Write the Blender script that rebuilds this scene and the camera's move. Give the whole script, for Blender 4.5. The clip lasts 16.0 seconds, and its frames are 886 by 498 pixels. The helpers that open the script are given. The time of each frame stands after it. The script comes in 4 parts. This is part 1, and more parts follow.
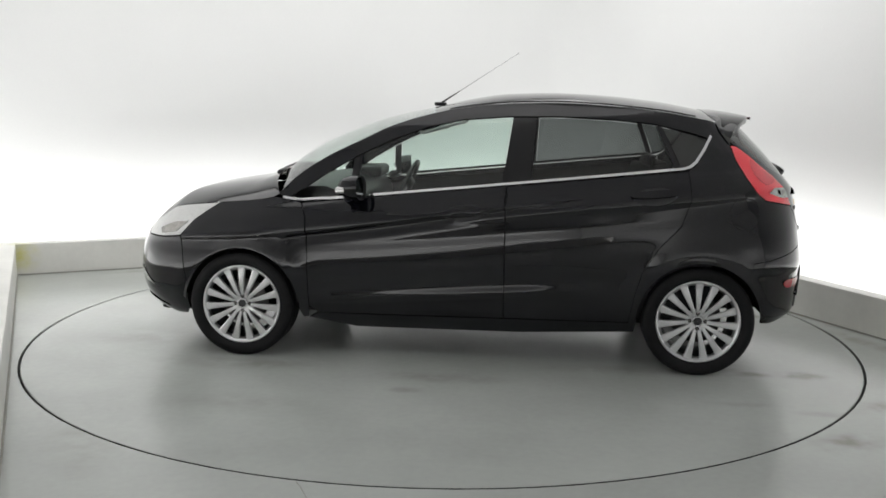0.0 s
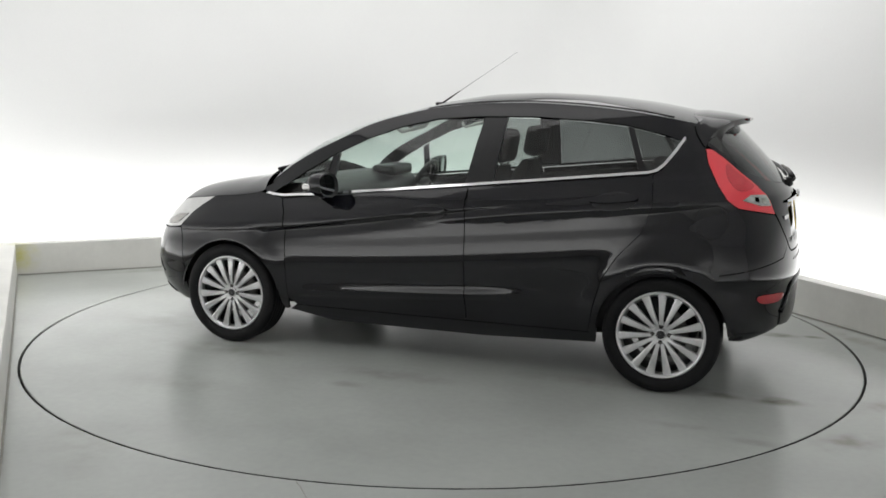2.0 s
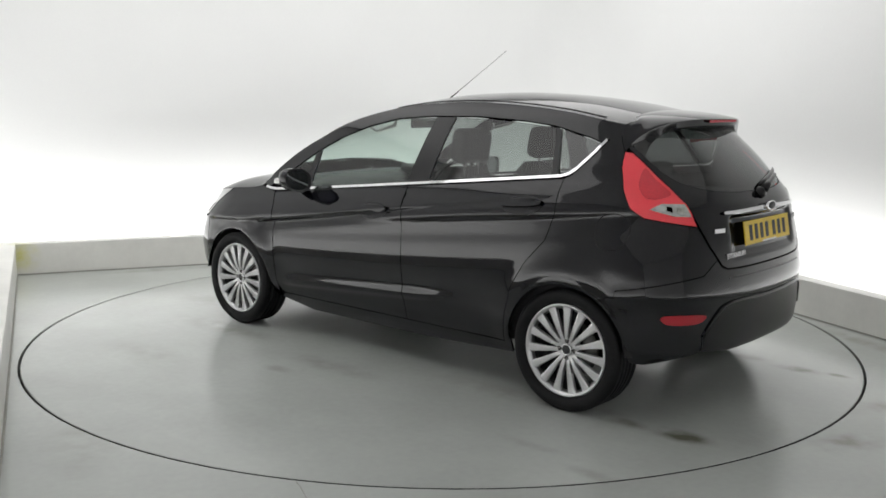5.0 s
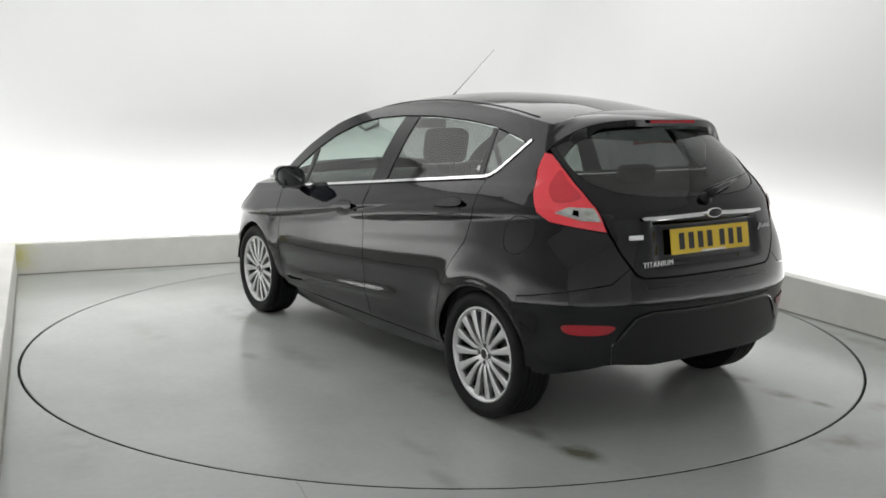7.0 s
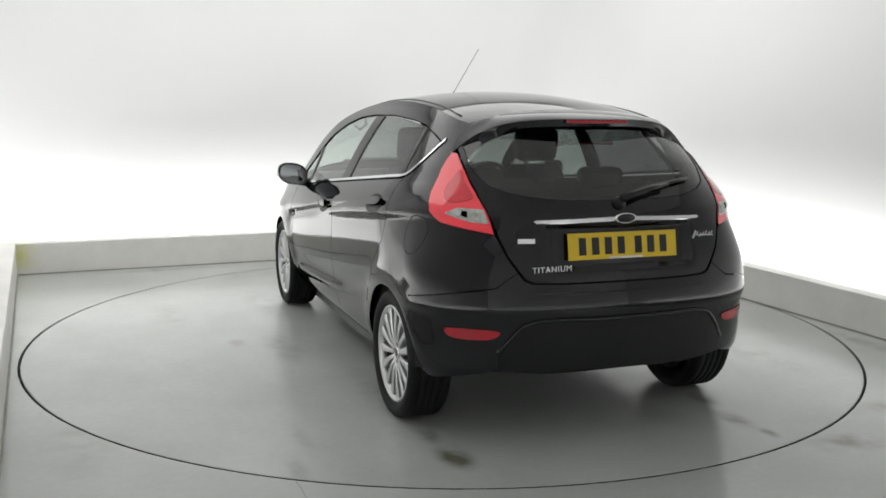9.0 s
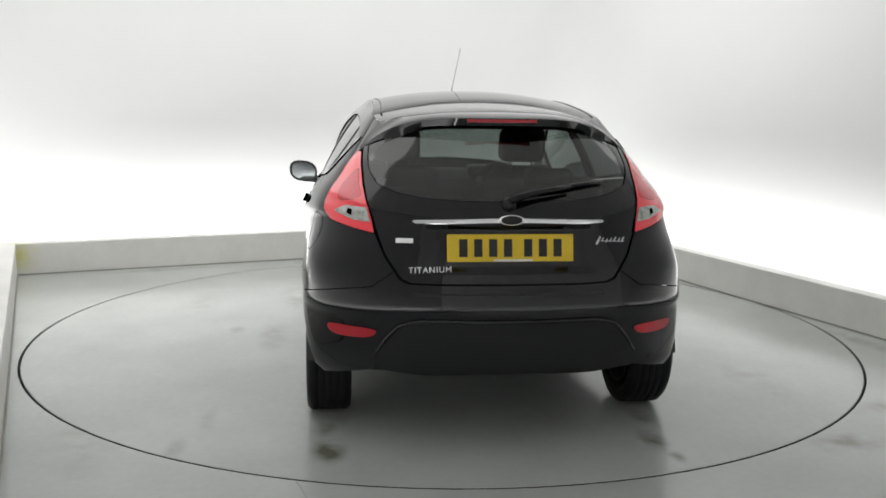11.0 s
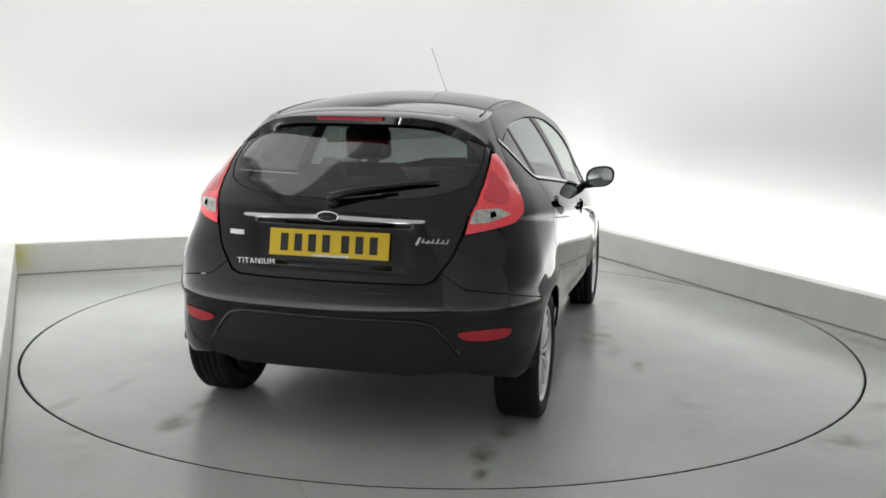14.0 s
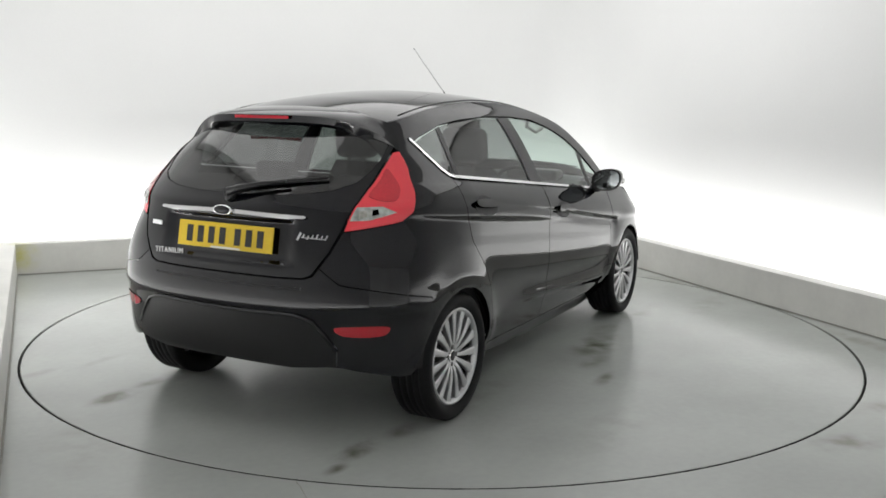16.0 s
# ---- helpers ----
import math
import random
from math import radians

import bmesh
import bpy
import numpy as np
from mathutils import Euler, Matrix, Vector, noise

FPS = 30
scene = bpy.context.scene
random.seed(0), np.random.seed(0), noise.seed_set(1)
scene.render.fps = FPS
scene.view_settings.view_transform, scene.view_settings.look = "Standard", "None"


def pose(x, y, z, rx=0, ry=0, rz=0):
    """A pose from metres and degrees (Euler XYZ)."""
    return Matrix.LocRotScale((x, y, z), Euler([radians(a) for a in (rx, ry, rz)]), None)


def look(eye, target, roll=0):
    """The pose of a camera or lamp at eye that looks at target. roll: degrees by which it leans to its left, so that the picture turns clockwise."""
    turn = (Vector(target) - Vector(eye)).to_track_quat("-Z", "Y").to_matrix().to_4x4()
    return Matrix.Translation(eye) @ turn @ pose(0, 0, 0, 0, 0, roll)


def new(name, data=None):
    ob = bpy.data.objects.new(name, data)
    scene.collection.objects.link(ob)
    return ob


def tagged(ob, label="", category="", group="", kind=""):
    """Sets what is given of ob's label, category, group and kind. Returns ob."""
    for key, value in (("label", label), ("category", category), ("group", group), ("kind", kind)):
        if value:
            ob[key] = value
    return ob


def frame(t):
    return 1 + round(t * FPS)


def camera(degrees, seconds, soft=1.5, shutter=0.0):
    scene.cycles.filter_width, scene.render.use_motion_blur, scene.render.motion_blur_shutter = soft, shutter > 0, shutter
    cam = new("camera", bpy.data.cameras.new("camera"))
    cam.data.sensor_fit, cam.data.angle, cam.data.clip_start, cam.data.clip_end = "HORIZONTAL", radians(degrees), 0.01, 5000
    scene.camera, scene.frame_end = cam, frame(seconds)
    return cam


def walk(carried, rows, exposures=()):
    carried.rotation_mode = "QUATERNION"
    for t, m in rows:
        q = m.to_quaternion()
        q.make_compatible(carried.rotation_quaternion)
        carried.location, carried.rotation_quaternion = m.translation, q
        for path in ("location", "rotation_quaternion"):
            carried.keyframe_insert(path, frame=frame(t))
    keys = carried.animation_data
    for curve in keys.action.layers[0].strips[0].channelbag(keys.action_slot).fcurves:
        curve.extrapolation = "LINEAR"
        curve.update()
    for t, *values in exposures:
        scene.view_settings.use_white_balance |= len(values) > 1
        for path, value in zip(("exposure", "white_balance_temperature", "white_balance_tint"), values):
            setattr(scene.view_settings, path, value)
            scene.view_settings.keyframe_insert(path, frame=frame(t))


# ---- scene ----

cam = camera(50.92, 16.0, soft=1.7)
EYE = (0.0, -5.745, 1.447)
VIEW = Matrix.Translation(EYE) @ pose(0, 0, 0, 90 - 9.27, 0, 0.042) @ pose(0, 0, 0, 0, 0, 0.807)
walk(cam, [(0.0, VIEW), (16.0, VIEW)])

# ---- world and lights ----
ROOM = pose(0, 0, 0, 0, 0, 23.57)          # the studio stands turned against the camera's axis
world = bpy.data.worlds.new("world")
scene.world = world
world.use_nodes = True
world.node_tree.nodes["Background"].inputs[0].default_value = (0.9, 0.95, 1.0, 1)
world.node_tree.nodes["Background"].inputs[1].default_value = 0.02
scene.view_settings.exposure = 0.0


def strip_light(name, m, length, width, power, colour=(1.0, 0.993, 0.985)):
    d = bpy.data.lights.new(name, "AREA")
    d.shape, d.size, d.size_y, d.energy, d.color = "RECTANGLE", length, width, power, colour
    ob = new(name, d)
    ob.matrix_world = ROOM @ m
    return ob


WASH = 60.0
strip_light("wall_wash_back", look((0, 3.08, 0.13), (0, 3.36, 1.0)), 5.2, 0.10, WASH * 0.68)
strip_light("wall_wash_right", look((2.76, -2.0, 0.13), (3.04, -2.0, 1.0)), 9.6, 0.10, WASH * 1.17)
strip_light("wall_wash_left", look((-2.83, -2.1, 0.13), (-3.11, -2.1, 1.0)), 10.0, 0.10, WASH * 1.68)
strip_light("wall_wash_front", look((0, -7.2, 0.12), (0, -7.6, 1.5)), 5.6, 0.12, WASH * 0.5)
# a large luminous field in the ceiling
strip_light("ceiling_light", look((0, 0.95, 3.28), (0, 0.95, 0)), 6.0, 4.3, 86.0)


# ---- materials ----
def mat(name, base, rough=0.5, metal=0.0, grain=0.0, scale=40.0, bump=0.0, rough_var=0.0, stain=0.0, stain_scale=3.0, coat=0.0, spec=0.5):
    m = bpy.data.materials.new(name)
    m.use_nodes = True
    nt = m.node_tree
    b = nt.nodes["Principled BSDF"]
    b.inputs["Base Color"].default_value = (*base, 1)
    b.inputs["Roughness"].default_value = rough
    b.inputs["Metallic"].default_value = metal
    b.inputs["Specular IOR Level"].default_value = spec
    if coat:
        b.inputs["Coat Weight"].default_value = coat
        b.inputs["Coat Roughness"].default_value = 0.025
    tc = nt.nodes.new("ShaderNodeTexCoord")
    if grain or stain:
        n1 = nt.nodes.new("ShaderNodeTexNoise")
        n1.inputs["Scale"].default_value, n1.inputs["Detail"].default_value = scale, 6
        n2 = nt.nodes.new("ShaderNodeTexNoise")
        n2.inputs["Scale"].default_value, n2.inputs["Detail"].default_value = stain_scale, 5
        for n in (n1, n2):
            nt.links.new(tc.outputs["Object"], n.inputs["Vector"])
        r1, r2 = nt.nodes.new("ShaderNodeMapRange"), nt.nodes.new("ShaderNodeMapRange")
        for n, r, k in ((n1, r1, grain), (n2, r2, stain)):
            r.inputs[1].default_value, r.inputs[2].default_value = 0.3, 0.7
            r.inputs[3].default_value, r.inputs[4].default_value = 1 - k, 1 + k * 0.5
            nt.links.new(n.outputs["Fac"], r.inputs[0])
        mul = nt.nodes.new("ShaderNodeMath")
        mul.operation = "MULTIPLY"
        nt.links.new(r1.outputs[0], mul.inputs[0])
        nt.links.new(r2.outputs[0], mul.inputs[1])
        mix = nt.nodes.new("ShaderNodeVectorMath")
        mix.operation = "SCALE"
        mix.inputs[0].default_value = base
        nt.links.new(mul.outputs[0], mix.inputs["Scale"])
        nt.links.new(mix.outputs[0], b.inputs["Base Color"])
        if rough_var:
            rr = nt.nodes.new("ShaderNodeMapRange")
            rr.inputs[3].default_value, rr.inputs[4].default_value = max(0.02, rough - rough_var), rough + rough_var
            nt.links.new(n2.outputs["Fac"], rr.inputs[0])
            nt.links.new(rr.outputs[0], b.inputs["Roughness"])
        if bump:
            bp = nt.nodes.new("ShaderNodeBump")
            bp.inputs["Strength"].default_value, bp.inputs["Distance"].default_value = bump, 0.002
            nt.links.new(n1.outputs["Fac"], bp.inputs["Height"])
            nt.links.new(bp.outputs[0], b.inputs["Normal"])
    return m


def glass(name, tint, gloss=1.0, base=0.075):
    m = bpy.data.materials.new(name)
    m.use_nodes = True
    nt = m.node_tree
    nt.nodes.remove(nt.nodes["Principled BSDF"])
    out = nt.nodes["Material Output"]
    tr, gl, mx, lw, pw, fr = (nt.nodes.new("ShaderNode" + k) for k in ("BsdfTransparent", "BsdfGlossy", "MixShader", "LayerWeight", "Math", "MapRange"))
    pw.operation = "POWER"
    pw.inputs[1].default_value = 5
    nt.links.new(lw.outputs["Facing"], pw.inputs[0])
    nt.links.new(pw.outputs[0], fr.inputs[0])
    lw.inputs[0].default_value = 0.5
    fr.inputs[3].default_value, fr.inputs[4].default_value = base, 1.0
    tr.inputs[0].default_value = (*tint, 1)
    gl.inputs["Roughness"].default_value = 0.015
    gl.inputs[0].default_value = (gloss, gloss, gloss, 1)
    nt.links.new(fr.outputs[0], mx.inputs[0])
    nt.links.new(tr.outputs[0], mx.inputs[1])
    nt.links.new(gl.outputs[0], mx.inputs[2])
    nt.links.new(mx.outputs[0], out.inputs[0])
    return m


PAINT = mat("black_paint", (0.0032, 0.0033, 0.0056), 0.30, 0.0, coat=1.0, grain=0.25, scale=900, spec=0.0)
PAINT.node_tree.nodes["Principled BSDF"].inputs["Coat IOR"].default_value = 1.5
PLASTIC = mat("black_plastic", (0.007, 0.007, 0.008), 0.28, grain=0.3, scale=300, bump=0.15, spec=0.36)
DARK = mat("dark_cavity", (0.006, 0.006, 0.006), 0.8, grain=0.3, scale=60)
RUBBER = mat("tyre_rubber", (0.008, 0.008, 0.009), 0.62, grain=0.35, scale=120, bump=0.3, stain=0.3, stain_scale=8, spec=0.2)
ALLOY = mat("silver_alloy", (0.60, 0.60, 0.61), 0.30, 0.75, grain=0.06, scale=200, stain=0.08)
# the wheel alloy again, with the barrel's shade put into a darker colour
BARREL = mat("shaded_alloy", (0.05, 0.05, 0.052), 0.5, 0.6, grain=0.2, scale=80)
STEEL = mat("brake_steel", (0.16, 0.155, 0.15), 0.4, 0.8, grain=0.3, scale=150)
CHROME = mat("chrome", (0.86, 0.86, 0.87), 0.08, 1.0, grain=0.03, scale=50)
GLASS = glass("clear_glass", (0.72, 0.80, 0.76), base=0.055)
TINT = glass("tinted_glass", (0.16, 0.175, 0.17), base=0.08)
SIDETINT = glass("privacy_glass", (0.31, 0.33, 0.325), base=0.05)
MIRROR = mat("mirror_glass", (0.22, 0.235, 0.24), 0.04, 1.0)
RED = mat("red_lamp_lens", (0.98, 0.05, 0.075), 0.12, grain=0.05, scale=300, coat=1.0)
DEEPRED = mat("red_reflector", (0.42, 0.008, 0.02), 0.2, grain=0.15, scale=300, coat=0.5)
SATIN = mat("satin_silver", (0.42, 0.42, 0.43), 0.36, 0.9, grain=0.05, scale=80)
DARKRED = mat("dark_red_lens", (0.72, 0.02, 0.04), 0.15, grain=0.1, scale=120, coat=1.0)
CLEARLAMP = mat("clear_lamp", (0.66, 0.66, 0.65), 0.12, 0.75, grain=0.1, scale=70, coat=1.0)
REFLECTOR = mat("lamp_reflector", (0.55, 0.55, 0.53), 0.25, 0.35, grain=0.35, scale=45, coat=1.0)
BADGE = mat("bright_badge", (0.78, 0.78, 0.79), 0.3, 0.35, grain=0.04, scale=90)
SMOKE = mat("smoked_lamp_bowl", (0.36, 0.345, 0.32), 0.22, 0.0, grain=0.3, scale=60, coat=1.0)
YELLOW = mat("yellow_plate", (0.72, 0.50, 0.02), 0.4, grain=0.05, scale=100, stain=0.06, stain_scale=9)
INK = mat("black_ink", (0.01, 0.01, 0.012), 0.5)
SEAT = mat("charcoal_fabric", (0.014, 0.014, 0.016), 0.85, grain=0.2, scale=45, bump=0.05)
LINER = mat("grey_headliner", (0.42, 0.42, 0.40), 0.9, grain=0.06, scale=200)
WALL = mat("white_wall_paint", (0.80, 0.805, 0.80), 0.75, grain=0.012, scale=60, stain=0.02, stain_scale=0.7)
KERB = mat("white_kerb_paint", (0.725, 0.72, 0.685), 0.45, grain=0.025, scale=25, stain=0.12, stain_scale=2.2, bump=0.1)
SEAM = mat("dusty_sealant", (0.27, 0.265, 0.24), 0.8, grain=0.2, scale=20)
DIM = mat("pale_studio_paint", (0.62, 0.62, 0.62), 0.85, grain=0.05, scale=30, stain=0.1)
FLOOR = mat("grey_floor_paint", (0.442, 0.462, 0.440), 0.24, grain=0.03, scale=30, stain=0.12, stain_scale=1.0, rough_var=0.05, bump=0.03)
DISC = mat("grey_turntable_paint", (0.442, 0.462, 0.440), 0.22, grain=0.03, scale=26, stain=0.13, stain_scale=1.1, rough_var=0.06, bump=0.03)


def add_spots(m, spots, colour):
    """Marks, and shade strips by the kerbs, with soft, broken edges: rows of x, y, z, radii along x and y, strength."""
    nt = m.node_tree
    b = nt.nodes["Principled BSDF"]
    old = b.inputs["Base Color"].links[0].from_socket
    tc = nt.nodes.new("ShaderNodeTexCoord")
    nz = nt.nodes.new("ShaderNodeTexNoise")
    nz.inputs["Scale"].default_value, nz.inputs["Detail"].default_value = 6, 5
    nt.links.new(tc.outputs["Object"], nz.inputs["Vector"])
    total = None
    for x, y, z, rx, ry, k in spots:
        mp = nt.nodes.new("ShaderNodeMapping")
        mp.inputs["Scale"].default_value = (1 / rx, 1 / ry, 1 / max(rx, ry))
        mp.inputs["Location"].default_value = (-x / rx, -y / ry, -z / max(rx, ry))
        ln = nt.nodes.new("ShaderNodeVectorMath")
        ln.operation = "LENGTH"
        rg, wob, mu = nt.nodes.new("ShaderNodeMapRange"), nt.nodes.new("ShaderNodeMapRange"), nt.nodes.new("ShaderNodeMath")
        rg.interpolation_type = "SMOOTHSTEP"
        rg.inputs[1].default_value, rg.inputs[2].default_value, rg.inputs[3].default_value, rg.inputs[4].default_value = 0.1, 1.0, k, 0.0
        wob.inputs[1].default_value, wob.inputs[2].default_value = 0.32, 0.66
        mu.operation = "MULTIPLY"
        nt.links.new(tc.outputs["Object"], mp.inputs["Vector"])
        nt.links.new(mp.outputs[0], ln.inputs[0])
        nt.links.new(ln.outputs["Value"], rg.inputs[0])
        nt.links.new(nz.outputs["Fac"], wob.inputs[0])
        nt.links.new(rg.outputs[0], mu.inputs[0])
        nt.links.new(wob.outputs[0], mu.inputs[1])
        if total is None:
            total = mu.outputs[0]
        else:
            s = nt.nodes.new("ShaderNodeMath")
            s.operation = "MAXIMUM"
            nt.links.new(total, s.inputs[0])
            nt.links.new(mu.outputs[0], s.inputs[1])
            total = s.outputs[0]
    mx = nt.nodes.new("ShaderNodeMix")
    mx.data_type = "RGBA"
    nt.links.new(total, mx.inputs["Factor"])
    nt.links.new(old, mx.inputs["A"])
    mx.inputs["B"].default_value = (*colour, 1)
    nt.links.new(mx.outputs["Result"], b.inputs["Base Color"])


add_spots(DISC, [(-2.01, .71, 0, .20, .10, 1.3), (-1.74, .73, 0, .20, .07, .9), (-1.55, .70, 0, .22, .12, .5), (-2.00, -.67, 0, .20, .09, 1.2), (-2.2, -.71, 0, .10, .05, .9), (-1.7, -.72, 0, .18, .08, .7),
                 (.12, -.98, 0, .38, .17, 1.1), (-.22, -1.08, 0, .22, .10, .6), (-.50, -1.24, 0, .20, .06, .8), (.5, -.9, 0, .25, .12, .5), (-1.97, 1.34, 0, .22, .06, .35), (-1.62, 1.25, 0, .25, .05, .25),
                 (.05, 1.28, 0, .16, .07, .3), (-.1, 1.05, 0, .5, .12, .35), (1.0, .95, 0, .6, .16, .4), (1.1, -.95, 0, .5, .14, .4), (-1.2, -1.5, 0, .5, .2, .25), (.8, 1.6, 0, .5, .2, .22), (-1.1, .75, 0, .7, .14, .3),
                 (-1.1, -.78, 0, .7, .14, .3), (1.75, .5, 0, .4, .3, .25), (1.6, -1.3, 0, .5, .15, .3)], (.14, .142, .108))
# two stains, then soft strips of kerb shade put into the floor colour
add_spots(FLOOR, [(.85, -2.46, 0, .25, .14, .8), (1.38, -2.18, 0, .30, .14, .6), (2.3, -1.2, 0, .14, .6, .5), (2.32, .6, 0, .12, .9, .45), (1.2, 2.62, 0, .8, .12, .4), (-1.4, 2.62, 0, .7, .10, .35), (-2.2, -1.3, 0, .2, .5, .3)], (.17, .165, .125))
add_spots(KERB, [(-2.46, 2.755, .15, .17, .17, 1.3)], (.62, .60, .18))


# ---- mesh helpers ----
def mesh_of(bm, name):
    me = bpy.data.meshes.new(name)
    bm.normal_update()
    bm.to_mesh(me)
    bm.free()
    return me


def finish(ob, material, parent=None, label=""):
    ob.data.materials.append(material)
    if parent is not None:
        ob.parent = parent
    if label:
        ob["label"] = label
    return ob


def part(name, bm, material, parent, label="", smooth=True):
    me = mesh_of(bm, name)
    if smooth:
        me.polygons.foreach_set("use_smooth", [True] * len(me.polygons))
    return finish(new(name, me), material, parent, label)


def box_bm(sx, sy, sz, at=(0, 0, 0), bevel=0.0, seg=2, m=None, bm=None):
    own = bmesh.new()
    bmesh.ops.create_cube(own, size=1, matrix=Matrix.Translation(at) @ Matrix.Diagonal((sx, sy, sz, 1)))
    if bevel:
        bmesh.ops.bevel(own, geom=own.edges[:], offset=bevel, segments=seg, profile=0.6, affect="EDGES")
    if m is not None:
        bmesh.ops.transform(own, matrix=m, verts=own.verts[:])
    if bm is None:
        return own
    tmp = bpy.data.meshes.new("tmp")
    own.to_mesh(tmp)
    own.free()
    bm.from_mesh(tmp)
    bpy.data.meshes.remove(tmp)
    return bm


def lathe(profile, n=48, axis="Y"):
    """A closed or open profile of (radius, offset) turned about the axis."""
    bm = bmesh.new()
    rings = []
    for i in range(n):
        a = 2 * math.pi * i / n
        rings.append([bm.verts.new((r * math.cos(a), o, r * math.sin(a)) if axis == "Y" else (r * math.cos(a), r * math.sin(a), o)) for r, o in profile])
    for i in range(n):
        p, q = rings[i], rings[(i + 1) % n]
        for j in range(len(profile) - 1):
            bm.faces.new((p[j], p[j + 1], q[j + 1], q[j]) if axis == "Y" else (p[j], q[j], q[j + 1], p[j + 1]))
    bmesh.ops.remove_doubles(bm, verts=bm.verts[:], dist=1e-5)
    bmesh.ops.recalc_face_normals(bm, faces=bm.faces[:])
    return bm


def tube(points, radius, n=8):
    bm = bmesh.new()
    pts = [Vector(p) for p in points]
    rings = []
    for i, p in enumerate(pts):
        d = (pts[min(i + 1, len(pts) - 1)] - pts[max(i - 1, 0)]).normalized()
        a = d.orthogonal().normalized() if i == 0 else (rings[-1][0] - d * d.dot(rings[-1][0])).normalized()
        r = radius[i] if isinstance(radius, (list, tuple)) else radius
        b = d.cross(a)
        rings.append((a, [bm.verts.new(p + r * (math.cos(2 * math.pi * k / n) * a + math.sin(2 * math.pi * k / n) * b)) for k in range(n)]))
    for (_, p), (_, q) in zip(rings, rings[1:]):
        for k in range(n):
            bm.faces.new((p[k], p[(k + 1) % n], q[(k + 1) % n], q[k]))
    bm.faces.new(rings[0][1][::-1])
    bm.faces.new(rings[-1][1])
    return bm


# ---- studio ----
def studio():
    r_in, r_gap = 2.445, 2.458
    # outer floor sheet with the round well
    bm = bmesh.new()
    n, far = 96, 9.0
    a = [bm.verts.new((r_gap * math.cos(2 * math.pi * i / n), r_gap * math.sin(2 * math.pi * i / n), 0)) for i in range(n)]
    lip = [bm.verts.new((r_gap * math.cos(2 * math.pi * i / n), r_gap * math.sin(2 * math.pi * i / n), -0.05)) for i in range(n)]
    b = []
    for i in range(n):
        c, s = math.cos(2 * math.pi * i / n), math.sin(2 * math.pi * i / n)
        k = far / max(abs(c), abs(s))
        b.append(bm.verts.new((c * k, s * k, 0)))
    for i in range(n):
        j = (i + 1) % n
        bm.faces.new((a[i], b[i], b[j], a[j]))
        bm.faces.new((lip[i], a[i], a[j], lip[j]))
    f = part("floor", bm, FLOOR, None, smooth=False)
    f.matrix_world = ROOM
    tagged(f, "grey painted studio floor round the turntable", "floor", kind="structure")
    # pit under the turntable
    p = part("turntable_pit", lathe([(0.001, -0.06), (2.6, -0.06)], 64, "Z"), DARK, None)
    tagged(p, "dark pit beneath the turntable", "pit", kind="structure")
    # kerbs on three sides
    def kerb(name, x0, y0, x1, y1, label):
        ob = part(name, box_bm(x1 - x0, y1 - y0, 0.25, ((x0 + x1) / 2, (y0 + y1) / 2, 0.125), 0.006), KERB, None, smooth=False)
        ob.matrix_world = ROOM
        tagged(ob, label, "kerb", "studio kerbs", "structure")
        return ob
    kerb("kerb_back", -2.62, 2.755, 2.575, 2.875, "low white painted kerb hiding the wall lights")
    kerb("kerb_right", 2.455, -7.3, 2.575, 2.752, "low white painted kerb hiding the wall lights")
    kerb("kerb_left", -2.62, -7.3, -2.50, 2.752, "low white painted kerb with a yellowed corner")
    for nm, args in (("kerb_seam_back", (4.95, .012, .008, (-.02, 2.751, .004))), ("kerb_seam_right", (.012, 10.0, .008, (2.451, -2.25, .004))), ("kerb_seam_left", (.012, 10.0, .008, (-2.496, -2.25, .004)))):
        ob = part(nm, box_bm(*args, .002), SEAM, None, smooth=False)
        ob.matrix_world = ROOM
        tagged(ob, "dark dusty sealant joint along the kerb", "joint", kind="structure")
    j = part("floor_joint", tube([(-.548, -2.405, .0005), (-.525, -2.45, .0005), (-.49, -2.54, .0005), (-.44, -2.66, .0005)], [.001, .0016, .0016, .001], 6), SEAM, None)
    tagged(j, "hairline joint in the grey floor paint", "joint", kind="structure")
    # walls: one sheet with rounded corners, thick
    path = [(-3.15, -7.6)]
    for cx, cy, a0 in ((-2.55, 2.80, 180), (2.45, 2.80, 90)):
        for k in range(13):
            t = radians(a0 - 90 * k / 12)
            path.append((cx + 0.6 * math.cos(t), cy + 0.6 * math.sin(t)))
    path.append((3.05, -7.6))
    bm = bmesh.new()
    def ring(off, z):
        out = []
        for i, q in enumerate(path):
            d = Vector(path[min(i + 1, len(path) - 1)]) - Vector(path[max(i - 1, 0)])
            nrm = Vector((-d.y, d.x)).normalized()
            out.append(bm.verts.new((q[0] + nrm.x * off, q[1] + nrm.y * off, z)))
        return out
    levels = [ring(0, 0.002), ring(0, 3.3), ring(0.15, 3.3), ring(0.15, 0.002)]
    for p, q in zip(levels, levels[1:]):
        for i in range(len(path) - 1):
            bm.faces.new((p[i], p[i + 1], q[i + 1], q[i]))
    w = part("wall_studio", bm, WALL, None)
    w.data.polygons.foreach_set("use_smooth", [abs(pl.normal.z) < 0.1 for pl in w.data.polygons])
    w.matrix_world = ROOM
    tagged(w, "seamless white studio wall with rounded corners", "wall", kind="structure")
    ob = part("wall_front", box_bm(6.6, 0.15, 3.3, (-0.05, -7.68, 1.65), 0.003), WALL, None, smooth=False)
    ob.matrix_world = ROOM
    tagged(ob, "plain white wall behind the camera", "wall", kind="structure")
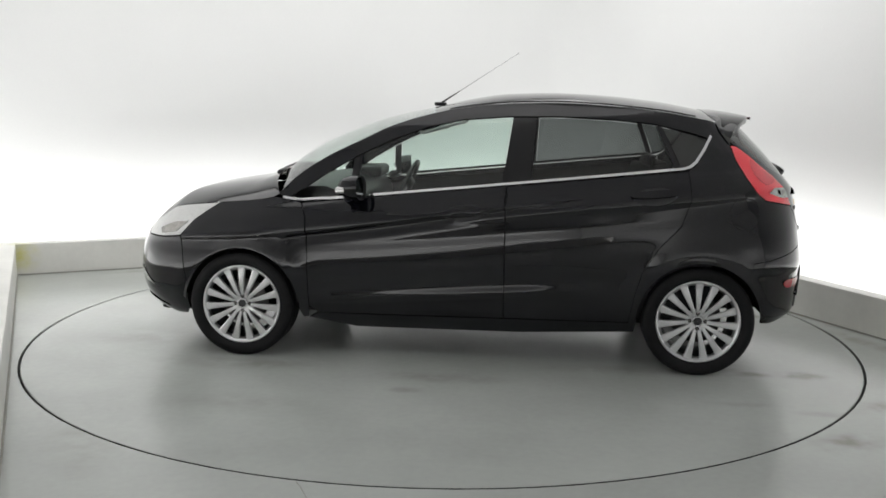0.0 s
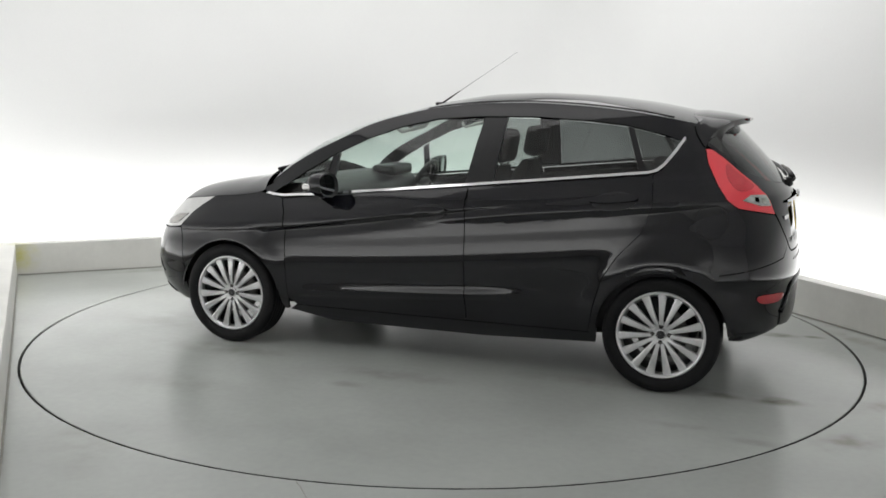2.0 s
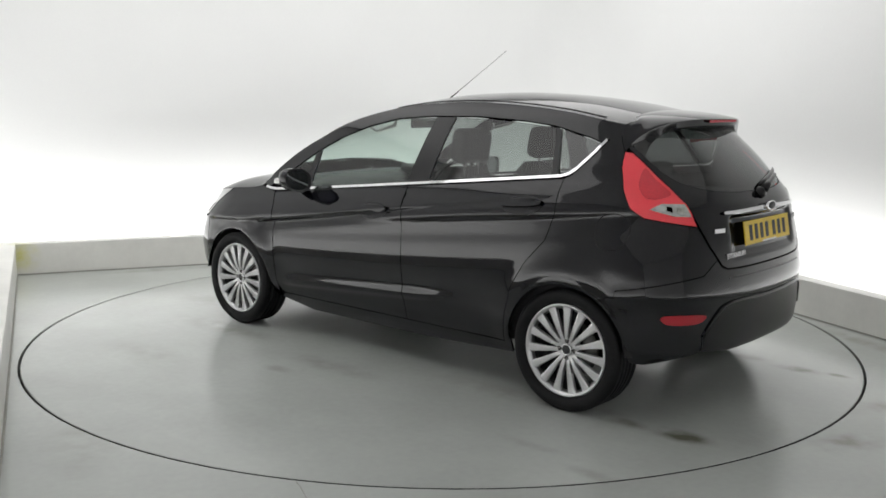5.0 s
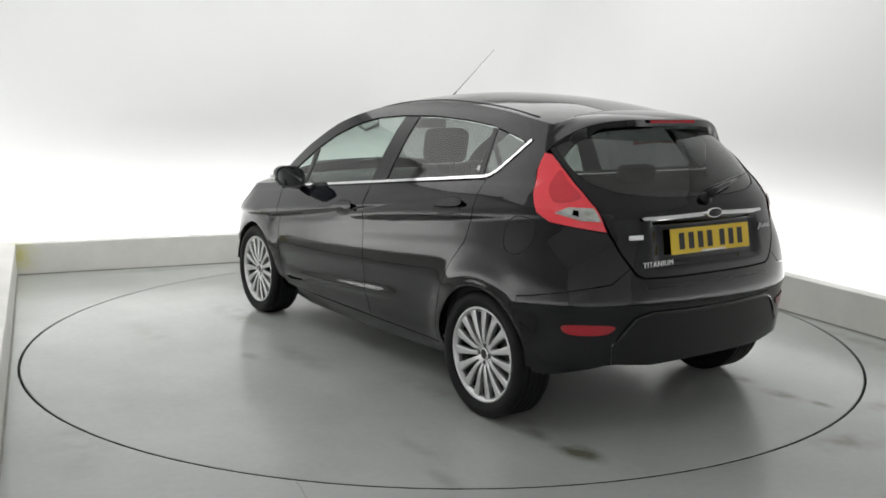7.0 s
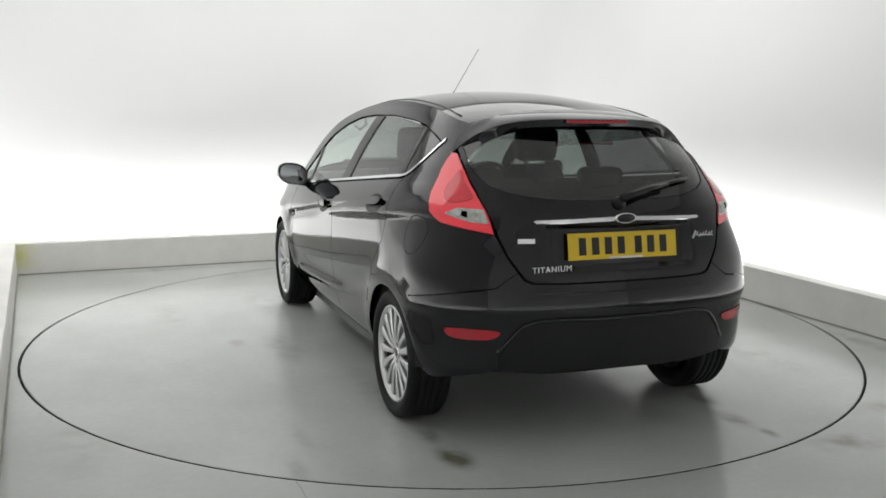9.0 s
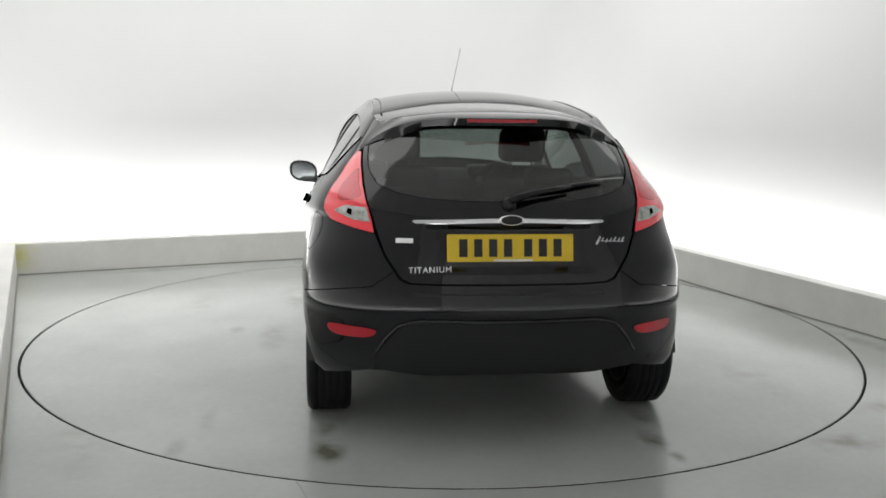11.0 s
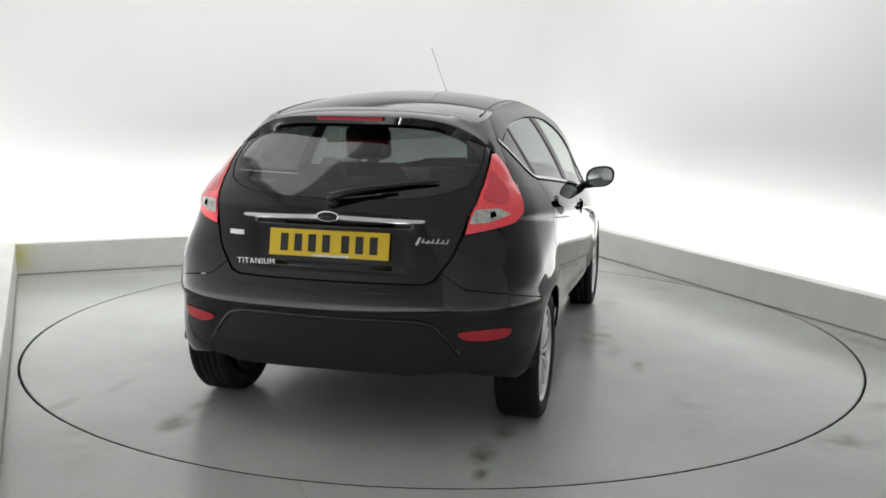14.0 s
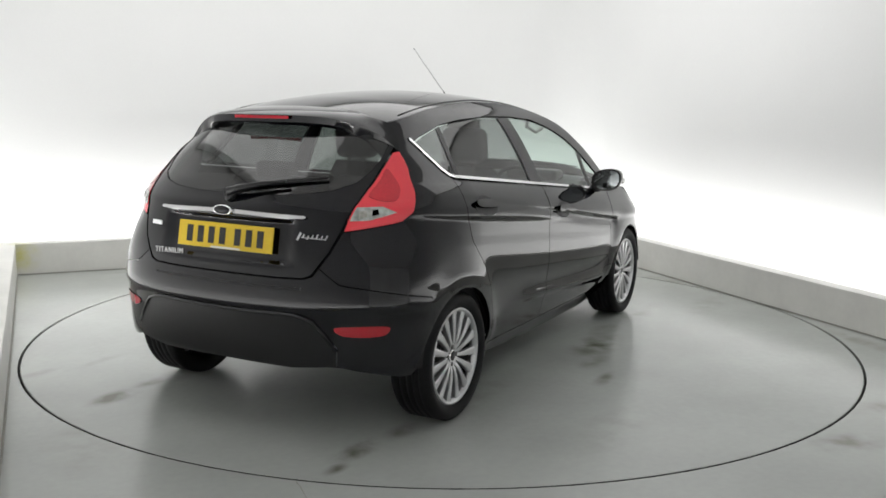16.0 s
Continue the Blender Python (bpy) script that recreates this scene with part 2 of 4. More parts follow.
    c = part("ceiling", box_bm(6.8, 11.4, 0.12, (-.05, -2.1, 3.37), 0.003), DIM, None, smooth=False)
    c.matrix_world = ROOM
    tagged(c, "plain pale studio ceiling", "ceiling", kind="structure")
    # turntable
    prof = [(0.001, 0.0), (0.6, 0.0), (1.2, 0.0), (1.8, 0.0), (r_in - 0.004, 0.0), (r_in, -0.004), (r_in, -0.05)]
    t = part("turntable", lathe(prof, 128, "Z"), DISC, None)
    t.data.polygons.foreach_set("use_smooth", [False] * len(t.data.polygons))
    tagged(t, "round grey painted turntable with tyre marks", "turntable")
    part("edge_trim", lathe([(r_in + .0005, -.03), (r_in + .0005, -.001), (r_in + .0025, -.001), (r_in + .0025, -.03)], 128, "Z"), RUBBER, t, "dark rubber edge trim", smooth=False)
    return t


TABLE = studio()
CAR = new("car")
tagged(CAR, "black five-door hatchback with silver multi-spoke wheels on the turntable", "car")


# ---- the car's surface ----
# x forward, y left, z up, midway between the axles
def smooth01(v, a, b):
    t = np.clip((v - a) / (b - a), 0, 1)
    return t * t * (3 - 2 * t)


def curve(pairs):
    """A smooth monotone curve through the pairs, as a function of arrays."""
    x, y = np.array(sorted(pairs), float).T
    h, d = np.diff(x), np.diff(y) / np.diff(x)
    m = np.zeros(len(x))
    m[0], m[-1] = d[0], d[-1]
    for i in range(1, len(x) - 1):
        if d[i - 1] * d[i] > 0:
            w1, w2 = 2 * h[i] + h[i - 1], h[i] + 2 * h[i - 1]
            m[i] = (w1 + w2) / (w1 / d[i - 1] + w2 / d[i])
    def f(v):
        v = np.clip(v, x[0], x[-1])
        i = np.clip(np.searchsorted(x, v) - 1, 0, len(x) - 2)
        t = (v - x[i]) / h[i]
        return ((1 + 2 * t) * (1 - t) ** 2 * y[i] + t * (1 - t) ** 2 * h[i] * m[i] + t * t * (3 - 2 * t) * y[i + 1] + t * t * (t - 1) * h[i] * m[i + 1])
    return f


AXLE, WHEEL_Z, ARCH = 1.2445, 0.285, 0.325
tail = curve([(.16, -1.70), (.24, -1.79), (.34, -1.86), (.5, -1.872), (.55, -1.876), (.575, -1.880), (.594, -1.8795), (.635, -1.874), (.70, -1.862), (.85, -1.843), (.97, -1.818), (1.02, -1.785), (1.15, -1.675), (1.26, -1.57), (1.34, -1.49), (1.45, -1.38)])
tail_len = curve([(.16, .35), (.5, .42), (.7, .42), (.9, .42), (1.05, .42), (1.2, .34), (1.45, .30)])
nose = curve([(.16, 1.86), (.24, 1.98), (.34, 2.04), (.45, 2.05), (.56, 2.035), (.62, 2.01), (.70, 1.96), (.76, 1.91), (.82, 1.85), (.87, 1.75), (.91, 1.50), (.95, 1.22), (1.0, 1.13), (1.1, .95), (1.2, .76), (1.3, .55), (1.4, .30), (1.45, .1)])
nose_len = curve([(.16, .45), (.6, .55), (.75, .55), (.85, .42), (.95, .15), (1.45, .15)])
girth = curve([(.16, .735), (.22, .772), (.28, .797), (.335, .811), (.39, .823), (.46, .832), (.52, .8425), (.565, .847), (.60, .848), (.66, .8465), (.72, .8435), (.772, .8445), (.812, .852), (.825, .8515), (.88, .834), (.94, .805), (.965, .790), (1.0, .772), (1.1, .728), (1.2, .680), (1.3, .622), (1.36, .575), (1.40, .535), (1.46, .49)])
edge = curve([(1.99, .585), (1.93, .645), (1.84, .71), (1.75, .77), (1.67, .812), (1.55, .835), (1.4, .852), (1.15, .876), (1.05, .90), (.98, .975), (.92, 1.025), (.77, 1.122), (.6, 1.206), (.42, 1.293), (.23, 1.352), (.04, 1.392), (-.2, 1.417), (-.46, 1.425), (-.67, 1.418), (-1.0, 1.39), (-1.28, 1.343), (-1.45, 1.303), (-1.6, 1.25)])


def width(x, z):
    k = 0.105 * smooth01(z, .3, .75) * (1 - smooth01(z, 1.0, 1.32))
    w = girth(z + k * x)
    up = smooth01(z, .8, 1.25)
    back, fore = np.clip(-x - .25, 0, 2), np.clip(x - .35, 0, 2)
    w = w - (.004 + .040 * up) * back ** 1.7 - (.03 + .02 * up) * fore ** 2
    w = w - (.11 + .075 * (1 - smooth01(z, 1.0, 1.2))) * smooth01(z, .66, .95) * np.clip(-x - 1.05, 0, 1) ** 1.5
    w = w + .011 * np.exp(-((z - .588) / np.where(z > .588, .06, .02)) ** 2) * smooth01(-x, 1.45, 1.58)
    # the wedge under the shoulder line and the rising crease above the sill
    s = z + .153 * x
    w = w - .019 * np.exp(-((s - .824) / np.where(s > .824, .012, .034)) ** 2) * (.12 + .88 * smooth01(x, -.8, .5)) * (1 - smooth01(x, .95, 1.02)) * smooth01(x, -1.3, -.9)
    c = z - (.352 - .075 * (x - .5))
    w = w + .013 * np.exp(-(c / np.where(c > 0, .040, .020)) ** 2) * smooth01(x, -.75, -.3) * (1 - smooth01(x, .72, .9))
    for ax in (AXLE, -AXLE):
        r = np.hypot(x - ax, z - WHEEL_Z)
        w = w + (.017 * np.exp(-((r - ARCH - .03) / .07) ** 2) + .006 * np.exp(-((r - ARCH) / .022) ** 2)) * smooth01(z, .2, .35)
    return w


CU, SU, FU = 0.95, 2.9, 0.9


def dent(y, z):
    """The sunken field of the tailgate for the number plate."""
    y = np.abs(y)
    return .020 * (1 - smooth01(y, .300, .372)) * smooth01(z, .738, .768) * (1 - smooth01(z, .915, .945))


def body(u, z):
    """The wrap: u runs from the tail's middle round the left side to the nose's middle."""
    u, z = np.broadcast_arrays(np.asarray(u, float), np.asarray(z, float))
    xr, lr, xf, lf = tail(z), tail_len(z), nose(z), nose_len(z)
    xs, xe = xr + lr, xf - lf
    t = np.clip(u / CU, 0, 1)
    xc = xr + lr * (3 * t * t * (1 - t) * .42 + t ** 3)
    g = 3 * t * (1 - t) ** 2 * .78 + 3 * t * t * (1 - t) + t ** 3
    q = np.clip((CU + SU + FU - u) / FU, 0, 1)
    xg = xf - lf * (3 * q * q * (1 - q) * .42 + q ** 3)
    gf = 3 * q * (1 - q) ** 2 * .72 + 3 * q * q * (1 - q) + q ** 3
    x = np.where(u < CU, xc, np.where(u > CU + SU, xg, xs + (xe - xs) * (u - CU) / SU))
    g = np.where(u < CU, g, np.where(u > CU + SU, gf, 1))
    y = width(x, z) * g
    x = np.where(u < CU, x + dent(y, z), x)
    return np.stack([x, y, z], -1)


_U = np.linspace(0, CU + SU + FU, 1600)


def to_uz(kind, a, z):
    p = body(_U, z)
    if kind == "s":
        return float(np.interp(a, p[:, 0], _U))
    if kind == "r":
        k = _U <= CU
        return float(np.interp(a, p[k, 1], _U[k]))
    k = _U >= CU + SU
    return float(np.interp(-a, -p[k, 1], _U[k]))


def outline(*pts, smooth=False, closed=True):
    """Points ("s", x, z) on the side, ("r", y, z) on the tail or ("f", y, z) on the nose, made dense, as (u, z)."""
    if smooth:
        out = []
        n = len(pts)
        for i in range(n):
            (k0, *p0), (k1, *p1), (k2, *p2), (k3, *p3) = (pts[(i + j) % n] for j in (-1, 0, 1, 2))
            p0, p1, p2, p3 = ((to_uz(k, *p), p[1]) for k, p in ((k0, p0), (k1, p1), (k2, p2), (k3, p3)))
            for s in range(8):
                t = s / 8
                out.append(tuple(.5 * (2 * b + (c - a) * t + (2 * a - 5 * b + 4 * c - d) * t * t + (3 * b - a - 3 * c + d) * t ** 3) for a, b, c, d in zip(p0, p1, p2, p3)))
        return out
    out = []
    n = len(pts)
    for i in range(n):
        (k1, a1, z1), (k2, a2, z2) = pts[i], pts[(i + 1) % n]
        steps = max(1, int(math.hypot(a1 - a2, z1 - z2) / .03)) if k1 == k2 else 8
        for s in range(steps):
            t = s / steps
            if k1 == k2:
                z = z1 + (z2 - z1) * t
                out.append((to_uz(k1, a1 + (a2 - a1) * t, z), z))
            else:
                ua, ub = to_uz(k1, a1, z1), to_uz(k2, a2, z2)
                out.append((ua + (ub - ua) * t, z1 + (z2 - z1) * t))
    return out


def inset(poly, gap):
    p = np.array(poly)
    area = np.sum(p[:, 0] * np.roll(p[:, 1], -1) - np.roll(p[:, 0], -1) * p[:, 1])
    d1, d2 = p - np.roll(p, 1, 0), np.roll(p, -1, 0) - p
    d1 /= np.linalg.norm(d1, axis=1)[:, None] + 1e-9
    d2 /= np.linalg.norm(d2, axis=1)[:, None] + 1e-9
    n1, n2 = np.stack([-d1[:, 1], d1[:, 0]], 1), np.stack([-d2[:, 1], d2[:, 0]], 1)
    n = n1 + n2
    n /= np.maximum(np.sum(n * n, 1), .8)[:, None] / 2
    q = p + n * gap * (1 if area > 0 else -1)
    q[np.abs(p[:, 0]) < 1e-4, 0] = 0
    return [tuple(v) for v in q]


def surface_normals(f, u, v, e=2e-3, wide=None):
    k = e if wide is None else wide
    du, dv = f(u + k, v) - f(u - k, v), f(u, v + e) - f(u, v - e)
    n = np.cross(du, dv)
    return n / (np.linalg.norm(n, axis=1)[:, None] + 1e-12)


def side_normals(u, z):
    uu = np.clip(u, .004, CU + SU + FU - .004)
    soft = .002 + .05 * np.exp(-((uu - CU) / .14) ** 2) + .08 * np.exp(-((uu - CU - SU) / .12) ** 2)
    n = -surface_normals(body, uu, z, wide=np.minimum(soft, uu * .9))
    n[u < .004, 1] = 0
    return n


def build(verts, faces, normals, name):
    me = bpy.data.meshes.new(name)
    me.from_pydata([tuple(v) for v in verts], [], faces)
    me.polygons.foreach_set("use_smooth", [True] * len(me.polygons))
    me.update()
    me.normals_split_custom_set_from_vertices([tuple(n) for n in normals])
    return me


def panel(name, poly, material, parent=None, sides=("L", "R"), gap=.0025, off=0.0, rim=.012, step=.035, label="", whole=False, fine=1.0, slope=0.0):
    """A piece of the body's skin inside the outline poly, with folded edges, on each side named, or whole across the middle."""
    parent = parent or CAR
    poly = inset(poly, gap) if gap else poly
    bm = bmesh.new()
    if sum(p[0] * q[1] - q[0] * p[1] for p, q in zip(poly, poly[1:] + poly[:1])) < 0:
        poly = poly[::-1]
    fc = bm.faces.new([bm.verts.new((a, b, 0)) for a, b in poly])
    fc.normal_update()
    bmesh.ops.triangulate(bm, faces=bm.faces[:])
    a, b = np.array(poly).min(0), np.array(poly).max(0)
    for axis, st in ((0, step), (1, step * .75 * fine)):
        lift = slope * b[0] if axis else 0
        for i in range(int(math.floor(a[axis] / st)) + 1, int(math.ceil((b[axis] + lift) / st))):
            co, no = [0, 0, 0], [0, 0, 0]
            co[axis], no[axis] = i * st, 1
            if axis:
                no[0] = slope
            bmesh.ops.bisect_plane(bm, geom=bm.verts[:] + bm.edges[:] + bm.faces[:], plane_co=co, plane_no=no, dist=1e-5)
    bmesh.ops.dissolve_degenerate(bm, edges=bm.edges[:], dist=1e-5)
    bm.verts.index_update()
    uv = np.array([v.co[:2] for v in bm.verts])
    faces = [[v.index for v in f.verts] for f in bm.faces]
    rims = [(e.verts[0].index, e.verts[1].index, e.link_faces[0]) for e in bm.edges if len(e.link_faces) == 1]
    fix = []
    for i, j, f in rims:
        ids = [v.index for v in f.verts]
        fix.append((i, j) if ids[(ids.index(i) + 1) % len(ids)] == j else (j, i))
    bm.free()
    n = side_normals(uv[:, 0], uv[:, 1])
    p = body(uv[:, 0], uv[:, 1]) + n * off
    verts, normals = list(p), list(n)
    for i, j in fix:
        if whole and uv[i, 0] < 1e-3 and uv[j, 0] < 1e-3:
            continue
        d = p[j] - p[i]
        out = np.cross(d, n[i])
        out = -out / (np.linalg.norm(out) + 1e-9)
        ids = []
        for k, depth in ((i, 0), (j, 0), (j, rim), (i, rim)):
            verts.append(p[k] - n[k] * depth)
            normals.append(-out)
            ids.append(len(verts) - 1)
        faces.append([ids[1], ids[0], ids[3], ids[2]])
    verts, normals = np.array(verts), np.array(normals)
    # outward side up
    votes = sum(np.sign(np.cross(verts[q[1]] - verts[q[0]], verts[q[2]] - verts[q[0]]) @ normals[q[0]]) for q in faces[::3])
    if votes < 0:
        faces = [q[::-1] for q in faces]
    flip = np.array([1, -1, 1])
    made = []
    if whole:
        k = len(verts)
        fs = faces + [[k + i for i in f[::-1]] for f in faces]
        me = build(np.concatenate([verts, verts * flip]), fs, np.concatenate([normals, normals * flip]), name)
        made.append(finish(new(name, me), material, parent, label))
    else:
        for s in sides:
            if s == "L":
                me = build(verts, faces, normals, name)
            else:
                me = build(verts * flip, [f[::-1] for f in faces], normals * flip, name)
            made.append(finish(new(name, me), material, parent, label))
    return made


def edge_points(x0, x1, drop=0.0, n=24):
    """Points along the top edge of the side, from x0 to x1."""
    return [("s", x, float(edge(x)) - drop) for x in np.linspace(x0, x1, n)]


def arch_points(ax, a0, a1, r=ARCH, n=20):
    return [("s", ax + r * math.cos(radians(a)), WHEEL_Z + r * math.sin(radians(a))) for a in np.linspace(a0, a1, n)]


def cap(name, x0, x1, bow, crown, material, nx=40, ny=28, power=2.4, label="", off=0.0, shrink=1.0):
    """A skin across the car from edge to edge between x0 and x1."""
    def f(a, b):
        z = edge(a)
        g = 1 - np.abs(b) ** power
        ye = ytop(a, z) * shrink
        return np.stack([a + bow(a) * g, ye * b, z + crown(a) * g + off], -1)
    a, b = np.meshgrid(np.linspace(x0, x1, nx), np.linspace(-1, 1, ny), indexing="ij")
    p = f(a.ravel(), b.ravel())
    n = surface_normals(f, a.ravel(), np.clip(b.ravel(), -.995, .995))
    n *= np.sign(n[:, 2:3] + 1e-9)
    faces = [[i * ny + j, i * ny + j + 1, (i + 1) * ny + j + 1, (i + 1) * ny + j] for i in range(nx - 1) for j in range(ny - 1)]
    q = faces[len(faces) // 2]
    if np.cross(p[q[1]] - p[q[0]], p[q[2]] - p[q[0]])[2] < 0:
        faces = [k[::-1] for k in faces]
    return finish(new(name, build(p, faces, n, name)), material, CAR, label)


def ytop(x, z):
    x, z = np.broadcast_arrays(np.asarray(x, float), np.asarray(z, float))
    flat_x, flat_z = x.ravel(), z.ravel()
    cache, out = {}, np.empty(len(flat_x))
    for i, (a, c) in enumerate(zip(flat_x, flat_z)):
        key = (round(a, 5), round(c, 5))
        if key not in cache:
            cache[key] = float(body(to_uz("s", a, c), c)[1])
        out[i] = cache[key]
    return out.reshape(x.shape)


def rear_on(y, z, off=0.0):
    """A point on the tail at y and z, off its skin."""
    u = to_uz("r", abs(y), z)
    p, n = body(np.array([u]), np.array([z]))[0], side_normals(np.array([u]), np.array([z]))[0]
    p = p + n * off
    return Vector((p[0], math.copysign(p[1], y) if y else 0.0, p[2]))


DOORS = []


def car_body():
    E, S = edge_points, lambda *p: [("s", x, z) for x, z in p]
    R = lambda *p: [("r", y, z) for y, z in p]
    belt = lambda x: .973 - .105 * x           # lower edge of the side windows
    sill = lambda x: .262 - .008 * x
    # front wing
    panel("front_wing", outline(*S((.86, .30)), *S((.865, .62)), *S((.878, .80)), *S((.908, .868), (.985, .884)), *E(1.06, 1.42, .0), *S((1.52, .76)), *S((1.60, .67)), *S((1.565, .40)),
                                *arch_points(AXLE, 22, 184), *S((.90, .22), (.87, .225))), PAINT, step=.03, fine=.5, slope=.15)
    # doors
    front_door = panel("front_door", outline(*S((.862, .30), (.865, .62), (.875, .80), (.905, belt(.90) - .012), (.3, belt(.3) - .012), (-.213, belt(-.213) - .012), (-.216, sill(-.2)), (.82, sill(.82)))), PAINT, step=.03, fine=.5, slope=.15)
    rear_door = panel("rear_door", outline(*S((-.216, sill(-.2)), (-.213, belt(-.213) - .012), (-.7, belt(-.7) - .012), (-1.165, belt(-1.165) - .012), (-1.175, .93), (-1.13, .80), (-1.02, .68), (-.945, .56), (-.905, .42), (-.88, sill(-.88)))), PAINT, step=.03, fine=.5, slope=.15)
    DOORS.append(front_door)
    DOORS.append(rear_door)
    panel("sill", outline(*S((.87, .222), (.82, sill(.82)), (-.2, sill(-.2)), (-.88, sill(-.88)), (-.93, .30), (-.915, .21), (-.3, .178), (.6, .172))), PAINT)
    # rear quarter: from the door's rear edge round to the tailgate and up to the roof
    panel("rear_quarter", outline(*S((-.88, sill(-.88)), (-.905, .42), (-.945, .56), (-1.02, .68), (-1.13, .80), (-1.175, .93), (-1.165, belt(-1.165) - .012), (-1.20, 1.105), (-1.30, 1.262), (-1.20, 1.305)),
                                  *E(-1.10, -1.34, .0, 10), *R((.523, 1.302), (.558, 1.267), (.584, 1.224)), *S((-1.39, 1.212), (-1.412, 1.141), (-1.466, 1.045), (-1.518, .972), (-1.57, .932), (-1.65, .915)),
                                  *R((.545, .893)), *R((.508, .805), (.470, .748), (.56, .685)), *S((-1.60, .635), (-1.51, .618), (-1.495, .56), (-1.50, .49)),
                                  *arch_points(-AXLE, 141, -6, n=24), *S((-.90, .215))), PAINT, gap=.0014, step=.03, fine=.5, slope=.15)
    # roof rail above the windows and A pillar
    panel("cant_rail", outline(*E(1.04, -1.10, .0, 50), *S((-1.20, 1.308), (-1.298, 1.266), (-1.280, 1.248), (-1.20, 1.273), (-1.0, 1.318), (-.8, 1.338), (-.5, 1.352), (-.2, 1.347), (.04, 1.328), (.23, 1.284), (.42, 1.216), (.6, 1.128), (.77, 1.03), (.88, .955), (.985, .885))), PAINT, gap=.001)
    # windows
    top = curve([(-1.34, 1.225), (-1.2, 1.268), (-1.0, 1.313), (-.8, 1.333), (-.5, 1.347), (-.2, 1.342), (.04, 1.323), (.23, 1.279), (.42, 1.211), (.6, 1.123), (.77, 1.025), (.9, .92)])
    T = lambda a, b, n=12: [("s", x, float(top(x))) for x in np.linspace(a, b, n)]
    door_window_shape = outline(*S((.60, belt(.60) + .008)), *T(.58, -.235), *S((-.19, belt(-.19) + .008)))
    for s, d in zip("LR", front_door):
        panel("door_window", door_window_shape, GLASS, off=-.006, rim=.004, label="clear glass", step=.05, parent=d, sides=(s,))
    corner_window_shape = outline(*S((.86, belt(.86) + .01)), *T(.82, .63, 6), *S((.645, belt(.645) + .01)))
    for s, d in zip("LR", front_door):
        panel("corner_window", corner_window_shape, GLASS, off=-.006, rim=.004, step=.05, parent=d, sides=(s,))
    rear_door_window_shape = outline(*S((-.345, belt(-.345) + .008)), *T(-.365, -1.0), *S((-1.09, belt(-1.09) + .008)))
    for s, d in zip("LR", rear_door):
        panel("rear_door_window", rear_door_window_shape, SIDETINT, off=-.006, rim=.004, label="dark tinted glass", step=.05, parent=d, sides=(s,))
    panel("quarter_window", outline(*S((-1.125, belt(-1.125) + .01)), *T(-1.035, -1.275, 8), *S((-1.19, 1.115))), TINT, off=-.006, rim=.004, step=.05)
    # black pillars between the windows
    panel("b_pillar", outline(*S((-.19, belt(-.19) + .004)), *T(-.235, -.365, 4), *S((-.345, belt(-.345) + .004))), PLASTIC, off=-.002, gap=.001)
    panel("window_divider", outline(*S((-1.09, belt(-1.09) + .004)), *T(-1.0, -1.035, 2), *S((-1.125, belt(-1.125) + .004))), PLASTIC, off=-.003, gap=.001)
    panel("mirror_pillar", outline(*S((.645, belt(.645) + .004)), *T(.63, .58, 3), *S((.60, belt(.60) + .004))), PLASTIC, off=-.003, gap=.001)
    # bright strip under the windows
    lo, hi = [], []
    for x in np.linspace(1.01, -1.14, 40):
        z = belt(x) - .001
        if x > .75:
            z = belt(.75) - .001 + (-.012 * smooth01(x, .75, .95) + .010 * smooth01(x, .93, 1.0))
        lo.append(("s", x, float(z) - .0065))
        hi.append(("s", x, float(z) + .0065))
    for x, z in ((-1.175, 1.103), (-1.205, 1.128), (-1.245, 1.185), (-1.29, 1.262)):
        lo.append(("s", x - .005, z - .006))
        hi.append(("s", x + .005, z + .005))
    panel("chrome_strip", outline(*lo, *hi[::-1]), CHROME, off=.005, rim=.008, gap=0, label="polished chrome strip")
    # nose
    F = lambda *p: [("f", y, z) for y, z in p]
    panel("front_bumper", outline(*F((0, .18)), *S((1.78, .17), (1.60, .20)), *arch_points(AXLE, -8, 21, n=6), *S((1.565, .40), (1.60, .66)), *S((1.72, .645), (1.86, .638)), *E(1.87, 1.975, .0, 8), *F((.2, .60), (0, .605))), PAINT)
    lamps = panel("headlamp", outline(*S((1.52, .755), (1.60, .665), (1.72, .648), (1.86, .64)), *E(1.87, 1.37, .002, 18)), CLEARLAMP, off=.002, label="clear glossy headlamp", gap=.003)
    for s, lp in zip(("L", "R"), lamps):
        panel("lamp_housing", outline(*S((1.56, .742), (1.63, .682), (1.74, .664), (1.76, .688), (1.66, .728))), SMOKE, parent=lp, sides=(s,), off=.0035, gap=0, rim=.001)
    panel("fog_lamp", outline(*S((1.80, .36), (1.88, .37)), *F((.50, .44), (.56, .45))), CLEARLAMP, off=.004)
    panel("front_splitter", outline(*S((1.72, .235), (1.9, .225)), *F((.45, .25), (.42, .28)), *S((1.85, .275))), CHROME, off=.006)
    # tail
    panel("tailgate", outline(*R((0, .70), (.30, .70), (.405, .703), (.440, .718), (.462, .748), (.505, .81), (.535, .89), (.555, .96), (.575, 1.03), (.585, 1.10), (.587, 1.17), (.580, 1.222), (.555, 1.265), (.52, 1.30), (.46, 1.333), (.35, 1.352), (0, 1.362)),
                             *R((0, 1.337), (.36, 1.328), (.47, 1.31), (.53, 1.28), (.557, 1.24), (.564, 1.19), (.558, 1.135), (.53, 1.09), (.46, 1.06), (.36, 1.042), (.2, 1.032), (0, 1.030))), PAINT, whole=True, step=.022, fine=.7)
